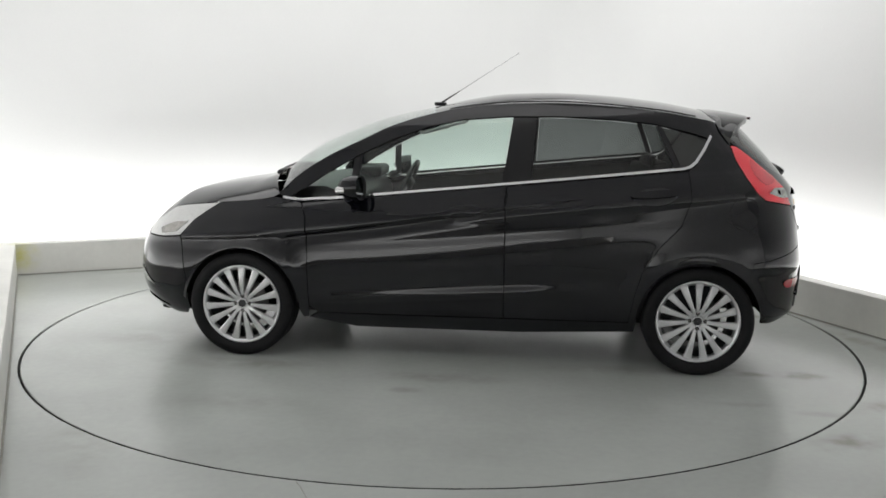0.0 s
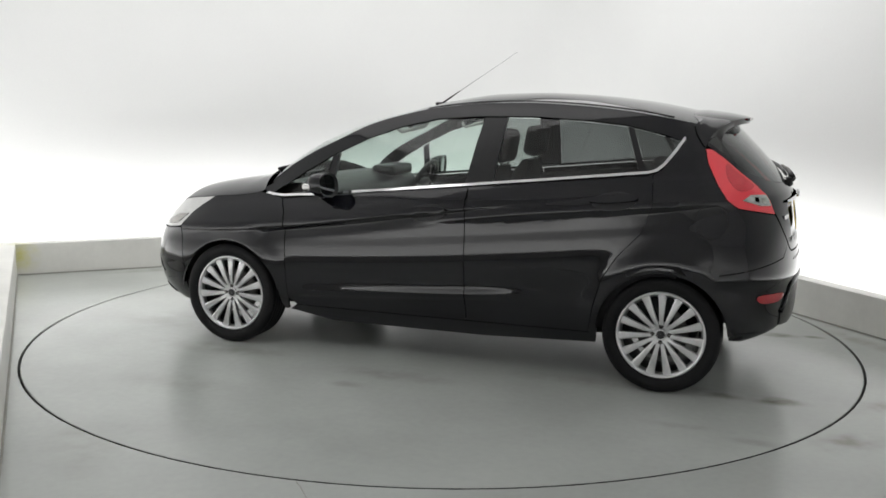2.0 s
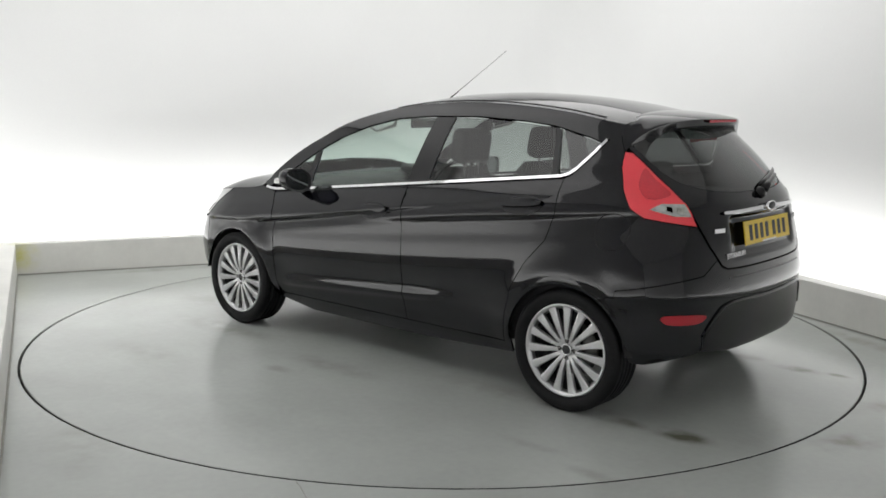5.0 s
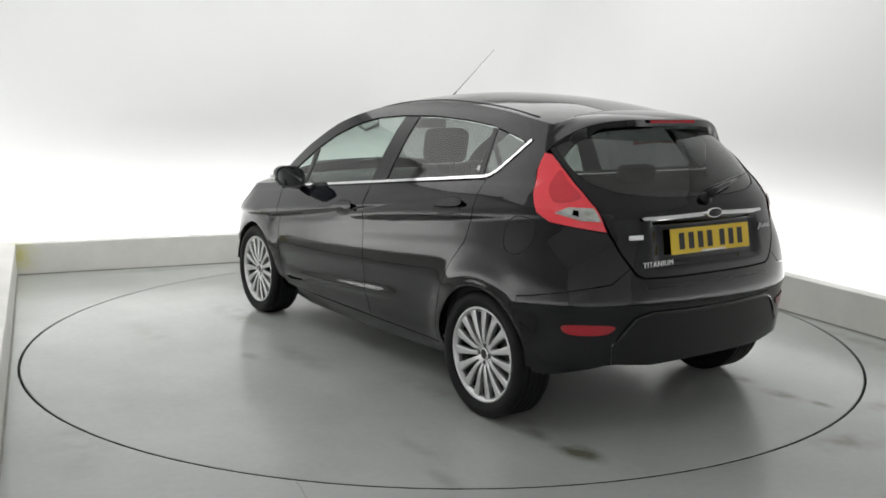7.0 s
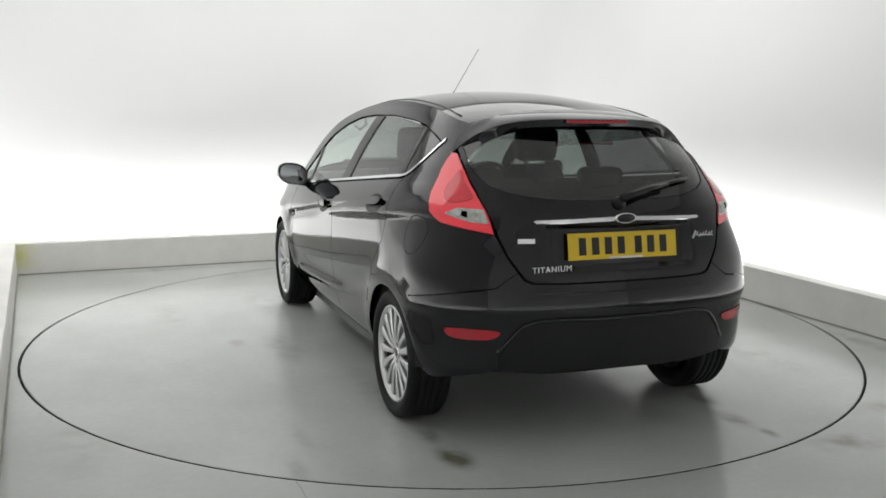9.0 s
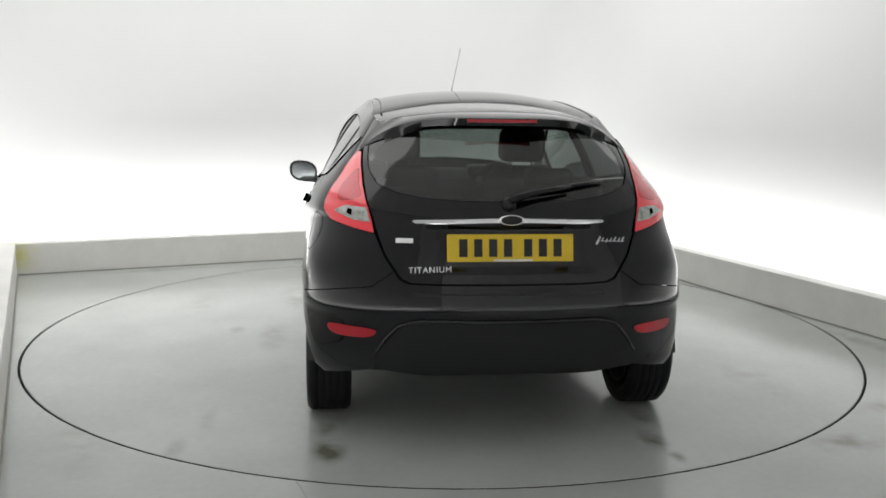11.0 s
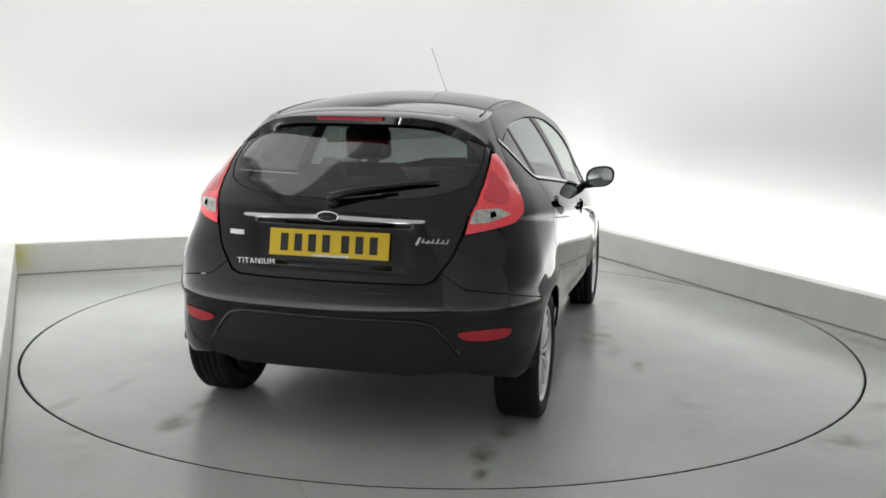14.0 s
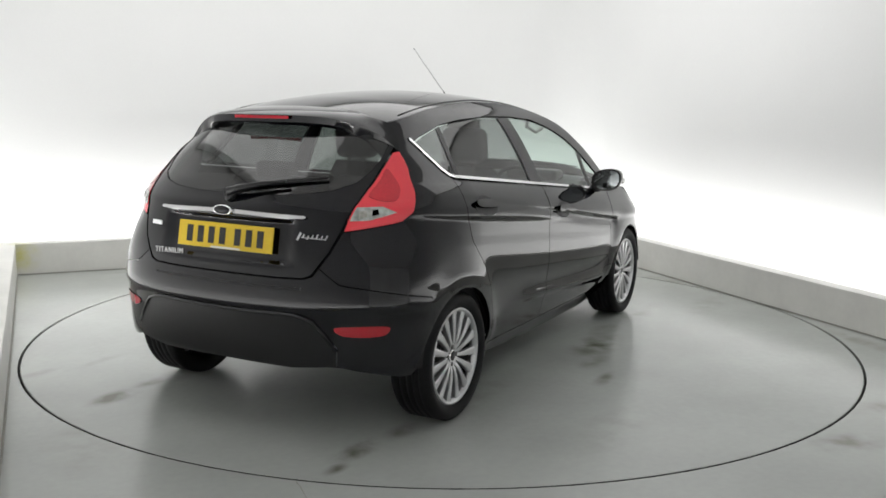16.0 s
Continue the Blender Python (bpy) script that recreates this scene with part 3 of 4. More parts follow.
    panel("rear_window", outline(*R((0, 1.030), (.2, 1.032), (.36, 1.042), (.46, 1.06), (.53, 1.09), (.558, 1.135), (.564, 1.19), (.557, 1.24), (.53, 1.28), (.47, 1.31), (.36, 1.328), (0, 1.337))), TINT, whole=True, gap=.001, off=-.003, rim=.004, label="dark tinted heated glass", step=.05)
    lamp = [("s", -1.39, 1.212), ("s", -1.412, 1.141), ("s", -1.466, 1.045), ("s", -1.518, .972), ("s", -1.57, .932), ("s", -1.65, .915), ("r", .545, .893), ("r", .557, .96), ("r", .578, 1.03), ("r", .588, 1.10), ("r", .590, 1.17), ("r", .586, 1.208)]
    lamps = panel("tail_lamp", outline(*lamp), RED, off=.004, gap=.003, rim=.02, label="red tail lamp with a clear lower section")
    clear = outline(*S((-1.585, .972)), *R((.66, .995), (.576, .992), (.562, .938), (.63, .942)))
    for s, lp in zip(("L", "R"), lamps):
        panel("lamp_core", outline(("r", .600, 1.035), ("r", .604, 1.10), ("r", .606, 1.14), ("s", -1.51, 1.07), ("s", -1.57, 1.015), smooth=True), DARKRED, parent=lp, sides=(s,), off=.0052, gap=.0, rim=.002)
        panel("reversing_light", clear, REFLECTOR, parent=lp, sides=(s,), off=.0065, gap=.0, rim=.003, label="clear reversing light over a mirrored bowl")
        for ya, yb, zc, hz in ((.655, .632, .972, .013), (.618, .588, .963, .017)):
            panel("lamp_cell", outline(("r", ya, zc - hz * .4), ("r", ya - .006, zc + hz), ("r", yb, zc + hz * .8), ("r", yb + .002, zc - hz)), SMOKE, parent=lp, sides=(s,), off=.0078, gap=.0, rim=.002)
    # rear bumper: painted upper part, black lower part
    panel("rear_bumper", outline(*R((0, .695), (.30, .695), (.41, .698), (.447, .712), (.470, .746), (.56, .682)), *S((-1.60, .632), (-1.51, .615), (-1.495, .56), (-1.50, .49)), *arch_points(-AXLE, 142, 179, n=10),
                                 *S((-1.62, .285)), *R((.60, .325), (.545, .34), (.55, .42), (.50, .475), (.45, .53), (.37, .552), (0, .547))), PAINT, whole=True, fine=.6, gap=.0003)
    panel("lower_valance", outline(*R((.545, .34), (.55, .418), (.50, .472), (.45, .527), (.37, .549), (0, .544), (0, .325), (.35, .32))), PLASTIC, whole=True, off=.004, gap=.0, label="matt black plastic valance")
    lip = [rear_on(y, z, .004) for y, z in ((.548, .405), (.50, .474), (.475, .502), (.45, .528), (.41, .542), (.37, .550), (.28, .551), (.18, .549), (.09, .5475))]
    lip = lip + [Vector((lip[-1].x - .001, 0, .547))] + [Vector((p.x, -p.y, p.z)) for p in lip[::-1]]
    part("valance_lip", tube(lip, .0085, 8), PAINT, CAR, "glossy black lip along the valance")
    panel("rear_reflector", outline(*R((.735, .512), (.65, .516), (.545, .506), (.585, .472), (.715, .476)), smooth=True), DEEPRED, off=.004, rim=.004, gap=0, label="dark red reflector")
    zero = lambda a: a * 0
    # roof, screen, bonnet
    cap("roof", .20, -1.37, zero, lambda a: .056 - .014 * smooth01(a, -.2, .2) + 0 * a, PAINT, 60, 40, power=2.2)
    cap("windscreen", 1.03, .205, lambda a: .12 * smooth01(a, .2, .6) + 0 * a, lambda a: .042 + .03 * smooth01(a, .3, 1.0), GLASS, 30, 24, power=2.0, label="clear windscreen")
    cap("bonnet", 1.975, 1.035, lambda a: .10 * (1 - smooth01(a, 1.03, 1.3)), curve([(1.0, .10), (1.15, .098), (1.4, .082), (1.6, .075), (1.75, .078), (1.85, .07), (1.95, .04), (2.0, .03)]), PAINT, 48, 44, power=3.6)


car_body()


# ---- wheels ----
def wheel(x, y, turn):
    k = .945
    flange = [(.205, .055), (.214, .070), (.223, .086), (.232, .087), (.2345, .081), (.229, .074), (.215, .060), (.205, .055)]
    w = part("wheel", lathe([(r * k, o) for r, o in flange], 56), ALLOY, CAR, "silver multi-spoke alloy wheel")
    w.matrix_basis = pose(x, y, .292, 0, 0, 180 if turn else 0)
    part("rim_barrel", lathe([(r * k, o) for r, o in ((.212, .062), (.200, .03), (.19, .0), (.19, -.085), (.205, -.09))], 48), BARREL, w, "inner barrel with its shade put into the dark colour")
    side = [(.214, -.070), (.222, -.082), (.232, -.091), (.256, -.100), (.276, -.096), (.286, -.086)]
    tread = []
    for q, o in enumerate((-.078, -.050, -.047, -.044, -.016, -.013, -.010, .013, .016, .019, .045, .048, .051, .078)):
        tread.append((.284 if q in (2, 5, 8, 11) else .2915, o))
    prof = side + tread + [(r, -o) for r, o in side[::-1]] + [(.204, .06), (.2, .0), (.214, -.070)]
    part("tyre", lathe(prof, 72), RUBBER, w, "black rubber tyre")
    # spokes
    ns = 15
    rows = [(.044, .0100, .064), (.070, .0098, .074), (.105, .0120, .077), (.145, .0150, .077), (.185, .0190, .076), (.209, .0230, .077)]
    for n in range(ns):
        bm = bmesh.new()
        rings = []
        for r, hw, o in rows:
            rings.append([bm.verts.new(v) for v in ((-hw, o - .022, r), (-hw, o - .003, r), (-hw * .6, o, r), (hw * .6, o, r), (hw, o - .003, r), (hw, o - .022, r))])
        for p, q in zip(rings, rings[1:]):
            for i in range(6):
                bm.faces.new((p[i], p[(i + 1) % 6], q[(i + 1) % 6], q[i]))
        bm.faces.new(rings[0][::-1])
        bm.faces.new(rings[-1])
        bmesh.ops.recalc_face_normals(bm, faces=bm.faces[:])
        s = part("spoke", bm, ALLOY, w, smooth=False)
        s.matrix_basis = pose(0, 0, 0, 0, 360 / ns * n, 0)
    part("hub", lathe([(.001, .050), (.030, .058), (.034, .064), (.052, .064), (.060, .058), (.060, .03), (.001, .03)], 32), ALLOY, w)
    part("centre_cap", lathe([(.001, .068), (.022, .068), (.027, .064), (.028, .05)], 24), INK, w, "dark centre cap")
    part("cap_ring", lathe([(.0215, .0675), (.0225, .0695), (.0265, .0685), (.028, .063)], 24), CHROME, w, "bright cap ring")
    for k in range(4):
        # flat dark disc on the hub, the nut recess's shade as colour
        c = part("nut_well_shade", lathe([(.001, .0648), (.0115, .0648), (.0125, .062), (.0125, .05)], 14), DARK, w)
        c.matrix_basis = pose(.043 * math.cos(math.pi / 2 * k), 0, .043 * math.sin(math.pi / 2 * k))
        n = part("wheel_nut", lathe([(.001, .066), (.007, .066), (.009, .0635), (.009, .045)], 6), STEEL, w)
        n.matrix_basis = pose(.043 * math.cos(math.pi / 2 * k), 0, .043 * math.sin(math.pi / 2 * k))
    part("brake_disc", lathe([(.04, .0), (.06, .012), (.075, .005), (.128, .005), (.130, -.004), (.128, -.012), (.05, -.012)], 40), STEEL, w)
    return w


for sx in (1, -1):
    for sy in (1, -1):
        wheel(AXLE * sx, .735 * sy, sy < 0)


# ---- car details ----
def ellipse(cx, cz, rx, rz, tilt=0.0, kind="s", n=20, power=1.0):
    out = []
    for k in range(n):
        a = 2 * math.pi * k / n
        c, s = math.cos(a), math.sin(a)
        dx, dz = rx * math.copysign(abs(c) ** power, c), rz * math.copysign(abs(s) ** power, s)
        t = radians(tilt)
        out.append((kind, cx + dx * math.cos(t) - dz * math.sin(t), cz + dx * math.sin(t) + dz * math.cos(t)))
    return out


def shape(name, verts, faces, material, parent=None, label="", angle=35):
    me = bpy.data.meshes.new(name)
    me.from_pydata(verts, [], faces)
    me.polygons.foreach_set("use_smooth", [True] * len(me.polygons))
    me.update()
    me.set_sharp_from_angle(angle=radians(angle))
    return finish(new(name, me), material, parent or CAR, label)


def loft(sections, closed=False):
    """Faces between rows of points of one length."""
    n = len(sections[0])
    faces = []
    for i in range(len(sections) - 1):
        for j in range(n if closed else n - 1):
            a, b = i * n + j, i * n + (j + 1) % n
            faces.append((a, b, b + n, a + n))
    return [tuple(p) for s in sections for p in s], faces


def roof_z(x, y):
    e = float(edge(x))
    ye = float(ytop(x, e))
    return e + (.056 - .014 * float(smooth01(x, -.2, .2))) * max(0.0, 1 - abs(y / ye) ** 2.2)


def spoiler():
    rows = []
    for k in range(65):
        h = -1 + 2 * k / 64
        a = abs(h)
        y = .592 * h
        tz = 1.366 - .144 * a ** 4.5
        t = rear_on(y, tz)
        tx = t.x - .098 * (1 - a ** 3) - .010
        lx = -1.30 - .04 * a ** 6
        ly = h * .985 * float(ytop(lx, float(edge(lx))))
        lz = roof_z(lx, ly) + .003
        s = rear_on(y * .985, tz - .045, -.008)
        top = [(lx + .02, ly * .98, lz - .03), (lx, ly, lz), (lx - .06, ly + (y - ly) * .25, lz + (tz - lz) * .15 + .005), (lx + (tx - lx) * .6, ly + (y - ly) * .6, lz + (tz - lz) * .5 + .004), (tx + .012, y, tz + .001)]
        # towards the ends the fin settles on the tailgate's shoulder
        w = float(smooth01(a, .72, .97))
        for i in (1, 2, 3, 4):
            p = Vector(top[i])
            top[i] = tuple(p.lerp(rear_on(p.y, min(p.z, 1.40), .006), w))
        rows.append(top + [(tx, y, tz - .006), (tx + .004, y * .998, tz - .036), (s.x - .012, s.y, tz - .052), tuple(s)])
    v, f = loft(rows)
    sp = shape("roof_spoiler", v, f, PAINT, angle=50)
    lamp = [[(-1.580, y, 1.357), (-1.580, y, 1.344), (-1.56, y, 1.344), (-1.56, y, 1.357)] for y in np.linspace(.15, -.15, 9)]
    v, f = loft(lamp, True)
    shape("brake_light", v, f, DEEPRED, sp, "thin red high brake light")


def door_mirror(s):
    rows = []
    for k in range(9):
        a = k / 8
        cx = .56 + .115 * a
        grow = math.sqrt(max(0.0, 1 - (max(0, a - .15) / .85) ** 2.4)) * .98 + .02
        ring = []
        for j in range(20):
            t = 2 * math.pi * j / 20
            c, d = math.cos(t), math.sin(t)
            y = .897 + .089 * grow * math.copysign(abs(c) ** .8, c)
            z = .966 + .067 * grow * math.copysign(abs(d) ** .8, d) + .012 * c * grow
            ring.append((cx - .022 * (.5 - c * .5), s * y, z))
        rows.append(ring)
    v, f = loft(rows, True)
    f.append(tuple(range(len(rows) * 20 - 20, len(rows) * 20)))
    m = shape("door_mirror", v, f, PAINT, label="black door mirror")
    ring = rows[0]
    c = Vector((sum(p[0] for p in ring) / 20, sum(p[1] for p in ring) / 20, sum(p[2] for p in ring) / 20))
    inner = [tuple(c + (Vector(p) - c) * .84 + Vector((.010, 0, 0))) for p in ring]
    vv, ff = loft([ring, inner], True)
    shape("mirror_rim", vv, ff, PLASTIC, m)
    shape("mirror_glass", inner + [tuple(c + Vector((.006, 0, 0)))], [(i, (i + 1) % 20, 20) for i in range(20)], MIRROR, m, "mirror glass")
    arm = tube([(.66, s * .73, .905), (.64, s * .80, .905), (.615, s * .87, .918)], [.028, .026, .024], 10)
    part("mirror_arm", arm, PLASTIC, m)
    part("side_repeater", box_bm(.05, .07, .034, (.648, s * .945, .958), .012, 3), CLEARLAMP, m, "small clear indicator")


def tail_fittings():
    R = lambda *p: [("r", y, z) for y, z in p]
    panel("chrome_bar", outline(*R((0, .947), (.385, .941), (.395, .947), (.385, .953), (0, .964))), CHROME, whole=True, off=.014, rim=.016, gap=0, label="polished chrome handle bar", step=.04)
    bm = lathe([(.001, .0), (.052, .0), (.052, .010), (.045, .014), (.043, .011), (.001, .011)], 32)
    bmesh.ops.transform(bm, matrix=Matrix.Diagonal((1, 1, .42, 1)), verts=bm.verts[:])
    o = part("oval_badge", bm, CHROME, CAR, "chrome ringed dark oval badge")
    o.matrix_basis = Matrix.Translation(rear_on(0, .957, .016)) @ pose(0, 0, 0, 0, 0, 90)
    bm = lathe([(.001, .0125), (.0425, .0125), (.0425, .010)], 32)
    bmesh.ops.transform(bm, matrix=Matrix.Diagonal((1, 1, .42, 1)), verts=bm.verts[:])
    part("badge_field", bm, INK, o)
    # number plate with plain bars
    tilt = Matrix.Translation((-1.834, 0, .847)) @ pose(0, 0, 0, 0, 10, 0)
    p = part("number_plate", box_bm(.006, .52, .111, (0, 0, 0), .002), YELLOW, CAR, "yellow number plate with dark bars", smooth=False)
    p.matrix_basis = tilt
    y = .219
    for k in range(7):
        part("plate_bar", box_bm(.001, .034, .072, (-.0037, y - .025, 0)), INK, p, smooth=False)
        y -= .061 if k != 3 else .083
    part("plate_footer", box_bm(.001, .16, .008, (-.0037, -.01, -.0505)), KERB, p, smooth=False)
    # lettering and script, and a pale badge
    pale = part("pale_badge", box_bm(.004, .072, .02, (0, 0, 0), .0015), BADGE, CAR, "small silver badge", smooth=False)
    q = rear_on(.428, .872, .003)
    pale.matrix_basis = Matrix.Translation(q) @ pose(0, 0, 0, 0, 3, -12)
    for k in range(7):
        yy = -.372 - .019 * k
        b = part("script_bar", box_bm(.004, .006 if k else .010, .018 if k else .036, (0, 0, 0), .0012), SATIN, CAR, smooth=False)
        b.matrix_basis = Matrix.Translation(rear_on(yy, .872 + .003 * math.sin(k * 2.1), .003)) @ pose(0, 0, 0, 28, 3, 12)
    b = part("script_bar", box_bm(.004, .11, .004, (0, 0, 0), .001), SATIN, CAR, smooth=False)
    b.matrix_basis = Matrix.Translation(rear_on(-.435, .866, .004)) @ pose(0, 0, 0, 3, 3, 14)
    cu = bpy.data.curves.new("lettering", "FONT")
    cu.body, cu.size, cu.align_x, cu.extrude, cu.space_character = "TITANIUM", .034, "CENTER", .0015, 1.15
    tmp = new("tmp_text", cu)
    me = bpy.data.meshes.new_from_object(tmp)
    bpy.data.objects.remove(tmp)
    t = finish(new("trim_lettering", me), BADGE, CAR, "silver lettering")
    a, b = rear_on(.415, .757, .009), rear_on(.235, .757, .009)
    d = (b - a).normalized()
    up = Vector((.05, 0, 1))
    up = (up - d * up.dot(d)).normalized()
    nrm = d.cross(up)
    m = Matrix.Identity(4)
    for i in range(3):
        m[i][0], m[i][1], m[i][2] = d[i], up[i], nrm[i]
    m.translation = (a + b) / 2 + Vector((0, 0, -.014))
    t.matrix_basis = m
    # wiper
    pts = [rear_on(.0, 1.02, .028), rear_on(-.06, 1.035, .034), rear_on(-.16, 1.055, .034), rear_on(-.26, 1.07, .028)]
    w = part("wiper_arm", tube(pts, [.020, .015, .011, .008], 8), PLASTIC, CAR, "black rear wiper")
    part("wiper_boss", lathe([(.001, .03), (.02, .028), (.028, .015), (.03, .0)], 20, "Z"), PLASTIC, w).matrix_basis = Matrix.Translation(rear_on(0, 1.018, -.004)) @ pose(0, 0, 0, 0, -75, 0)
    blade = [rear_on(y, z, .012) for y, z in ((-.02, 1.045), (-.12, 1.062), (-.24, 1.078), (-.34, 1.09), (-.42, 1.098))]
    part("wiper_blade", tube(blade, [.007, .010, .011, .009, .006], 6), PLASTIC, w)
    # tow cover line and a shelf under the plate field
    panel("step_strip", outline(*R((0, .655), (.40, .655), (.40, .664), (0, .665))), PLASTIC, whole=True, off=.0015, gap=0, rim=.003)


def side_fittings():
    S = lambda *p: [("s", x, z) for x, z in p]
    for pair, cx, cz in ((DOORS[0], .01, .842), (DOORS[1], -.985, .955)):
        for s, door in zip("LR", pair):
            # flat black oval laid on the door: shade of the grip hollow, painted
            panel("handle_recess_shade", outline(*ellipse(cx - .005, cz - .004, .112, .045, -6)), INK, parent=door, sides=(s,), off=.0012, gap=0, rim=.002, step=.03)
            panel("door_handle", outline(*ellipse(cx, cz + .004, .122, .018, -5, power=.7)), PAINT, parent=door, sides=(s,), off=.019, gap=0, rim=.016, step=.03, label="body-coloured door handle")
    ring = ellipse(-1.455, .868, .078, .082, power=.85)
    ring_in = ellipse(-1.455, .868, .0745, .0785, power=.85)
    panel("fuel_flap_seam", outline(*ring, ring[0], ring_in[0], *ring_in[:0:-1]), DARK, sides=("L",), off=.0008, gap=0, rim=.001)
    # arch liners and inner trims
    for ax in (AXLE, -AXLE):
        for s in (1, -1):
            rows = []
            for a in np.linspace(6, 174, 25):
                c, d = math.cos(radians(a)), math.sin(radians(a))
                rows.append([(ax + r * c, s * y, WHEEL_Z + r * d) for r, y in ((.322, .825), (.345, .80), (.35, .52), (.05, .50))])
            v, f = loft(rows)
            shape("arch_liner", v, f, DARK)
    belt = lambda x: .973 - .105 * x
    panel("door_trim", outline(*S((1.0, .26), (1.0, belt(1.0) - .02), (-.3, belt(-.3) - .015), (-1.30, belt(-1.2) - .01), (-1.30, .26))), SEAT, off=-.055, gap=0, rim=.0, step=.08)
    panel("quarter_trim", outline(*S((-1.30, .70), (-1.20, 1.09), (-1.31, 1.26), (-1.27, 1.32), (-1.33, 1.31)), ("r", .57, 1.22), ("r", .58, 1.0), ("r", .55, .75)), SEAT, off=-.03, gap=0, rim=.0, step=.08)
    panel("bumper_beam", outline(("r", 0, .28), ("r", .6, .28), ("r", .62, .72), ("r", .53, 1.0), ("r", 0, 1.0)), DARK, whole=True, off=-.05, gap=0, rim=0, step=.1)
    for s in (1, -1):
        strip = [(x, s * .935 * float(ytop(x, float(edge(x)))), 0) for x in np.linspace(.12, -1.22, 24)]
        strip = [(x, y, roof_z(x, y)) for x, y, _ in strip]
        part("roof_strip", tube(strip, .0045, 6), PLASTIC, CAR, "black roof moulding")
    part("underbody", box_bm(2.9, 1.24, .10, (.05, 0, .27), .03), DARK, CAR)
    part("front_floor", box_bm(.5, 1.0, .14, (1.6, 0, .24), .03), DARK, CAR)
    for y0, y1 in ((.42, -.12), (-.05, -.50)):
        part("front_wiper", tube([(1.12 + .05 * (1 - abs(y / .6)) , y, .985 + .03 * (1 - (y / .6) ** 2)) for y in np.linspace(y0, y1, 6)], [.012, .010, .009, .008, .007, .005], 6), PLASTIC, CAR, "black windscreen wiper")
    base = Vector((.235, 0, roof_z(.2, 0) + .008))
    tip = Vector((-.235, 0, 1.715))
    an = part("antenna", tube([base + (tip - base) * k for k in (0, .12, .24)], [.006, .005, .003], 8), PLASTIC, CAR, "thin roof antenna")
    part("antenna_rod", tube([base + (tip - base) * k for k in (.235, .6, .97, .975, 1)], [.0021, .0017, .0014, .0024, .0024], 8), SATIN, an, "thin bare metal rod")
    part("antenna_base", box_bm(.075, .04, .022, tuple(base + Vector((.0, 0, -.004))), .010, 3), PLASTIC, an)


def seat_shell(name, x, y, w, z0, back_h, rest, lean=16):
    """A front seat: cushion, backrest, headrest."""
    s = part(name, box_bm(.50, w, .16, (x + .22, y, z0), .05, 3), SEAT, CAR, "charcoal fabric seat")
    rows = []
    for k in range(9):
        t = k / 8
        cx, cz = x - .03 - math.tan(radians(lean)) * back_h * t, z0 + .02 + back_h * t
        hw = w / 2 * (1 - .25 * t ** 3) * (1.0 if k not in (0, 8) else .85)
        th = .075 * (1 - .35 * t) * (1.0 if k not in (0, 8) else .6)
        rows.append([(cx + th * a, y + hw * b, cz) for a, b in ((1, -.85), (.7, -.5), (.7, .5), (1, .85), (.3, 1), (-.6, .95), (-1, .6), (-1, -.6), (-.6, -.95), (.3, -1))])
    v, f = loft(rows, True)
    f += [tuple(range(9, -1, -1)), tuple(range(80, 90))]
    shape("backrest", v, f, SEAT, s, angle=60)
    hx, hz = x - .03 - math.tan(radians(lean)) * (back_h + .09), z0 + back_h + .02 + rest
    h = part("headrest", box_bm(.11, .26, .19, (0, 0, 0), .054, 5), SEAT, s)
    h.matrix_basis = Matrix.Translation((hx, y, hz)) @ pose(0, 0, 0, 0, -lean * .6, 0)
    for d in (-.06, .06):
        part("headrest_post", tube([(hx - .0, y + d, hz - .16), (hx, y + d, hz - .05)], .006, 8), STEEL, s)


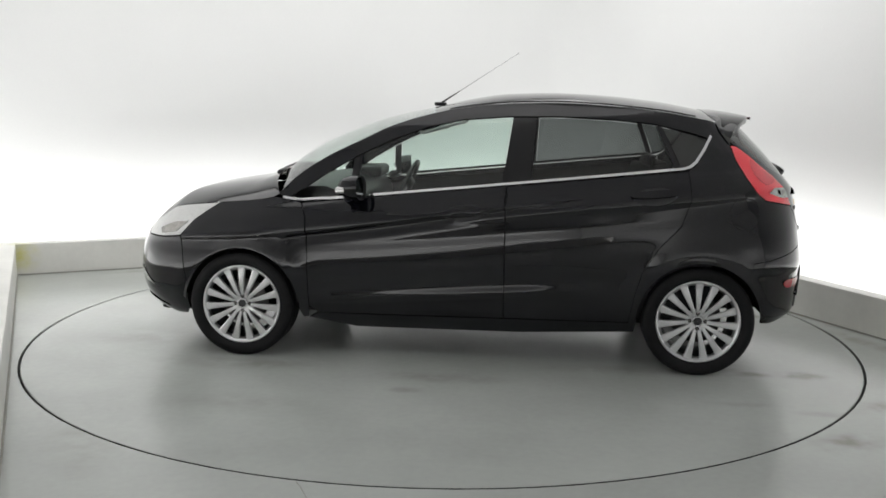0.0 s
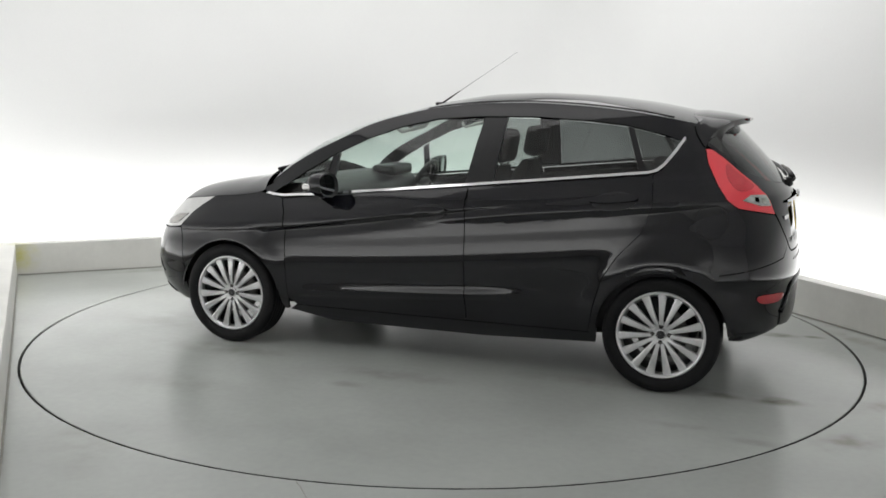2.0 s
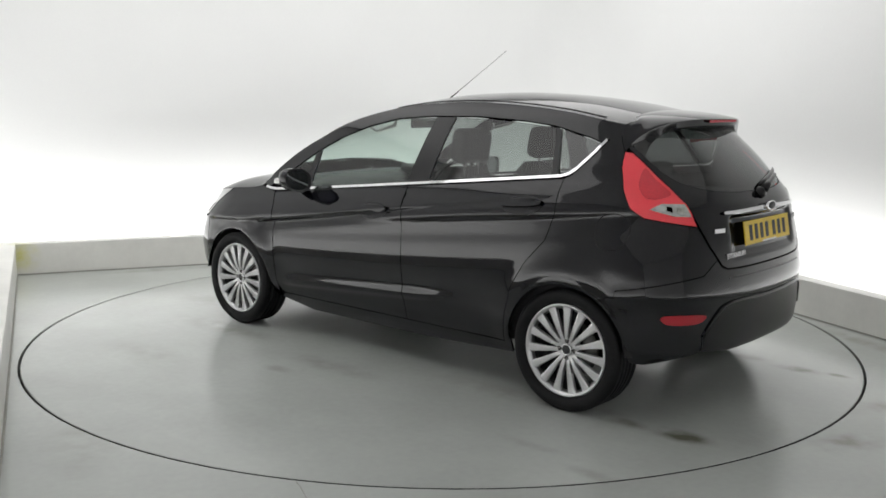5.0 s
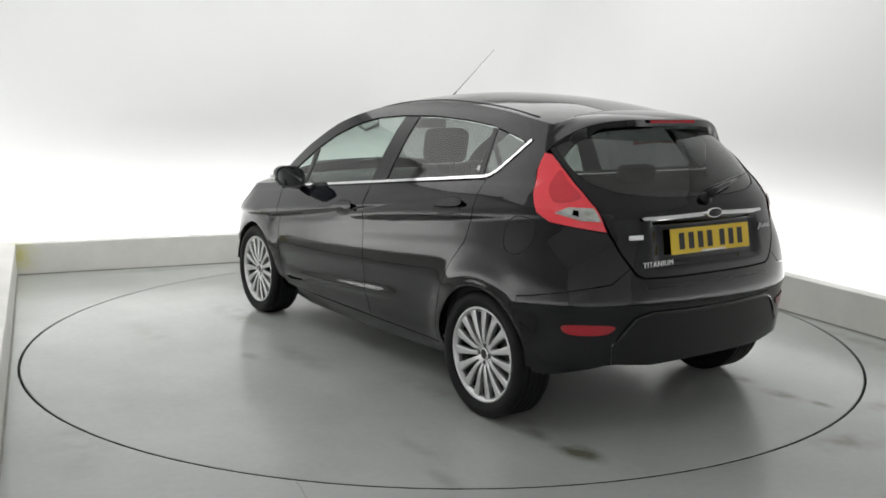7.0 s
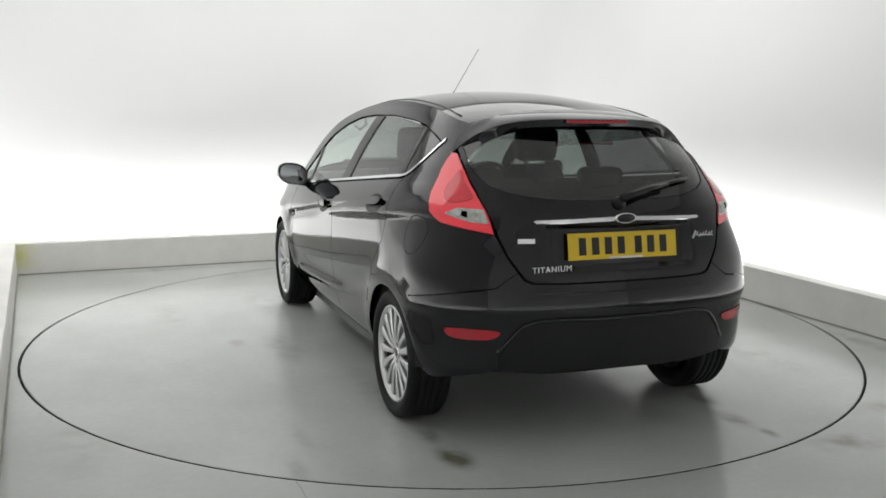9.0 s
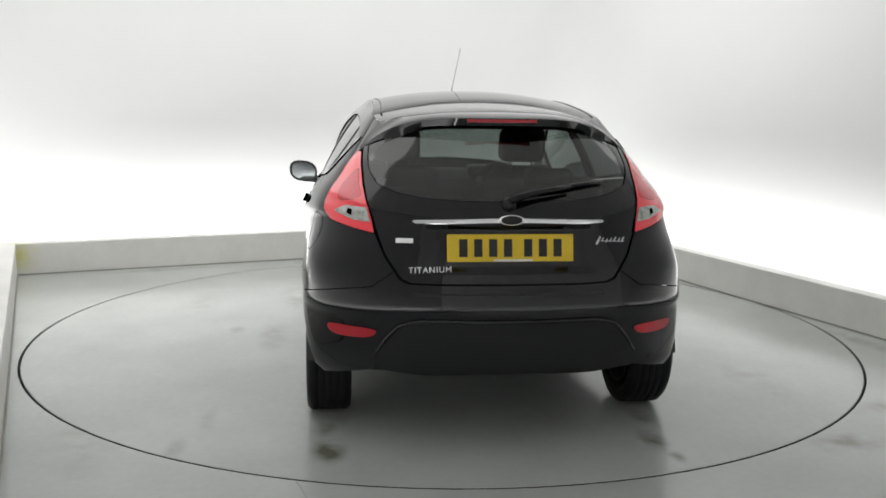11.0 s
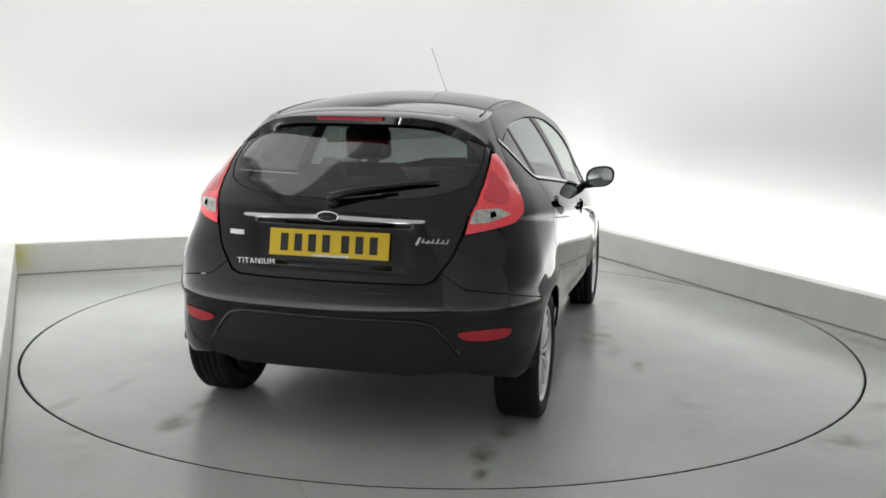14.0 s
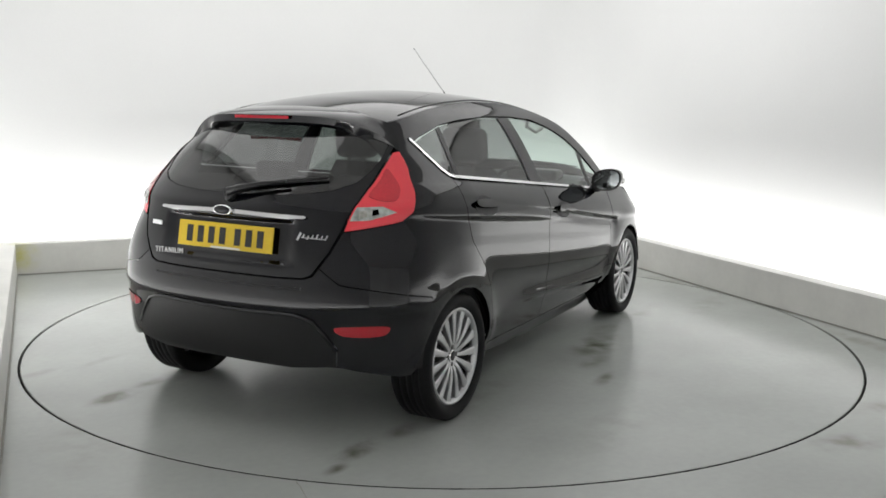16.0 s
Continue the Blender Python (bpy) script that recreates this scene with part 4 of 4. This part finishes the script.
def interior():
    for s in (1, -1):
        seat_shell("front_seat", -.06, .355 * s, .50, .48, .57, .115)
    b = part("rear_bench", box_bm(.50, 1.22, .18, (-.62, 0, .50), .05, 3), SEAT, CAR, "charcoal fabric rear bench")
    for s in (1, -1):
        bk = part("bench_back", box_bm(.13, .60, .56, (0, 0, 0), .045, 3), SEAT, b)
        bk.matrix_basis = pose(-.95, .305 * s, .78, 0, -20, 0)
        hr = part("bench_headrest", box_bm(.08, .24, .11, (0, 0, 0), .035, 3), SEAT, b)
        hr.matrix_basis = pose(-1.055, .33 * s, 1.055, 0, -14, 0)
    part("parcel_shelf", box_bm(.42, 1.08, .02, (-1.36, 0, .965), .006), SEAT, CAR)
    # dashboard
    prof = [(1.02, .55), (1.05, .90), (.95, .945), (.80, .95), (.70, .915), (.64, .84), (.66, .70), (.74, .55)]
    rows = [[(x, y, z + .02 * (1 - (y / .66) ** 2)) for x, z in prof] for y in np.linspace(-.66, .66, 13)]
    v, f = loft(rows, True)
    d = shape("dashboard", v, f, PLASTIC, angle=50)
    part("instrument_hood", box_bm(.16, .34, .07, (.72, -.36, .965), .03, 3), PLASTIC, d)
    part("centre_console", box_bm(.7, .18, .22, (.38, 0, .50), .03), PLASTIC, CAR)
    bm = lathe([(.182 + .014 * math.cos(a), .014 * math.sin(a)) for a in np.linspace(0, 2 * math.pi, 9)], 32)
    sw = part("steering_wheel", bm, PLASTIC, CAR, "black steering wheel")
    sw.matrix_basis = pose(.50, -.36, .86, 0, 0, 90) @ pose(0, 0, 0, -24, 0, 0)
    part("wheel_boss", lathe([(.001, -.02), (.06, -.015), (.07, .01), (.05, .04)], 20), PLASTIC, sw)
    for a in (0, 180, 270):
        c, e = math.cos(radians(a)), math.sin(radians(a))
        part("wheel_spoke", tube([(.05 * c, 0, .05 * e), (.18 * c, 0, .18 * e)], [.02, .012], 6), PLASTIC, sw)
    part("cabin_mirror", box_bm(.03, .23, .06, (.40, 0, 1.285), .014, 3), PLASTIC, CAR)
    cap("headliner", .12, -1.34, lambda a: a * 0, lambda a: .045 + 0 * a, LINER, 20, 14, power=2.2, off=-.028, shrink=.96)
    for s in (1, -1):
        part("grab_handle", tube([(.30, s * .575, 1.275), (.27, s * .545, 1.25), (.13, s * .545, 1.285), (.10, s * .565, 1.315)], .009, 8), LINER, CAR)


spoiler()
door_mirror(1)
door_mirror(-1)
tail_fittings()
side_fittings()
interior()


def motions():
    rows = []
    for k in range(33):
        t = k * .5
        rows.append((t, pose(0, 0, 0, 0, 0, 173.82 - 6.983 * t - .00286 * (t - 8) ** 2)))
    walk(CAR, rows)
    walk(TABLE, rows)


# the car stands a little off the turntable's middle
for ob in CAR.children:
    ob.matrix_basis = Matrix.Translation((-.202, -.024, 0)) @ ob.matrix_basis

motions()
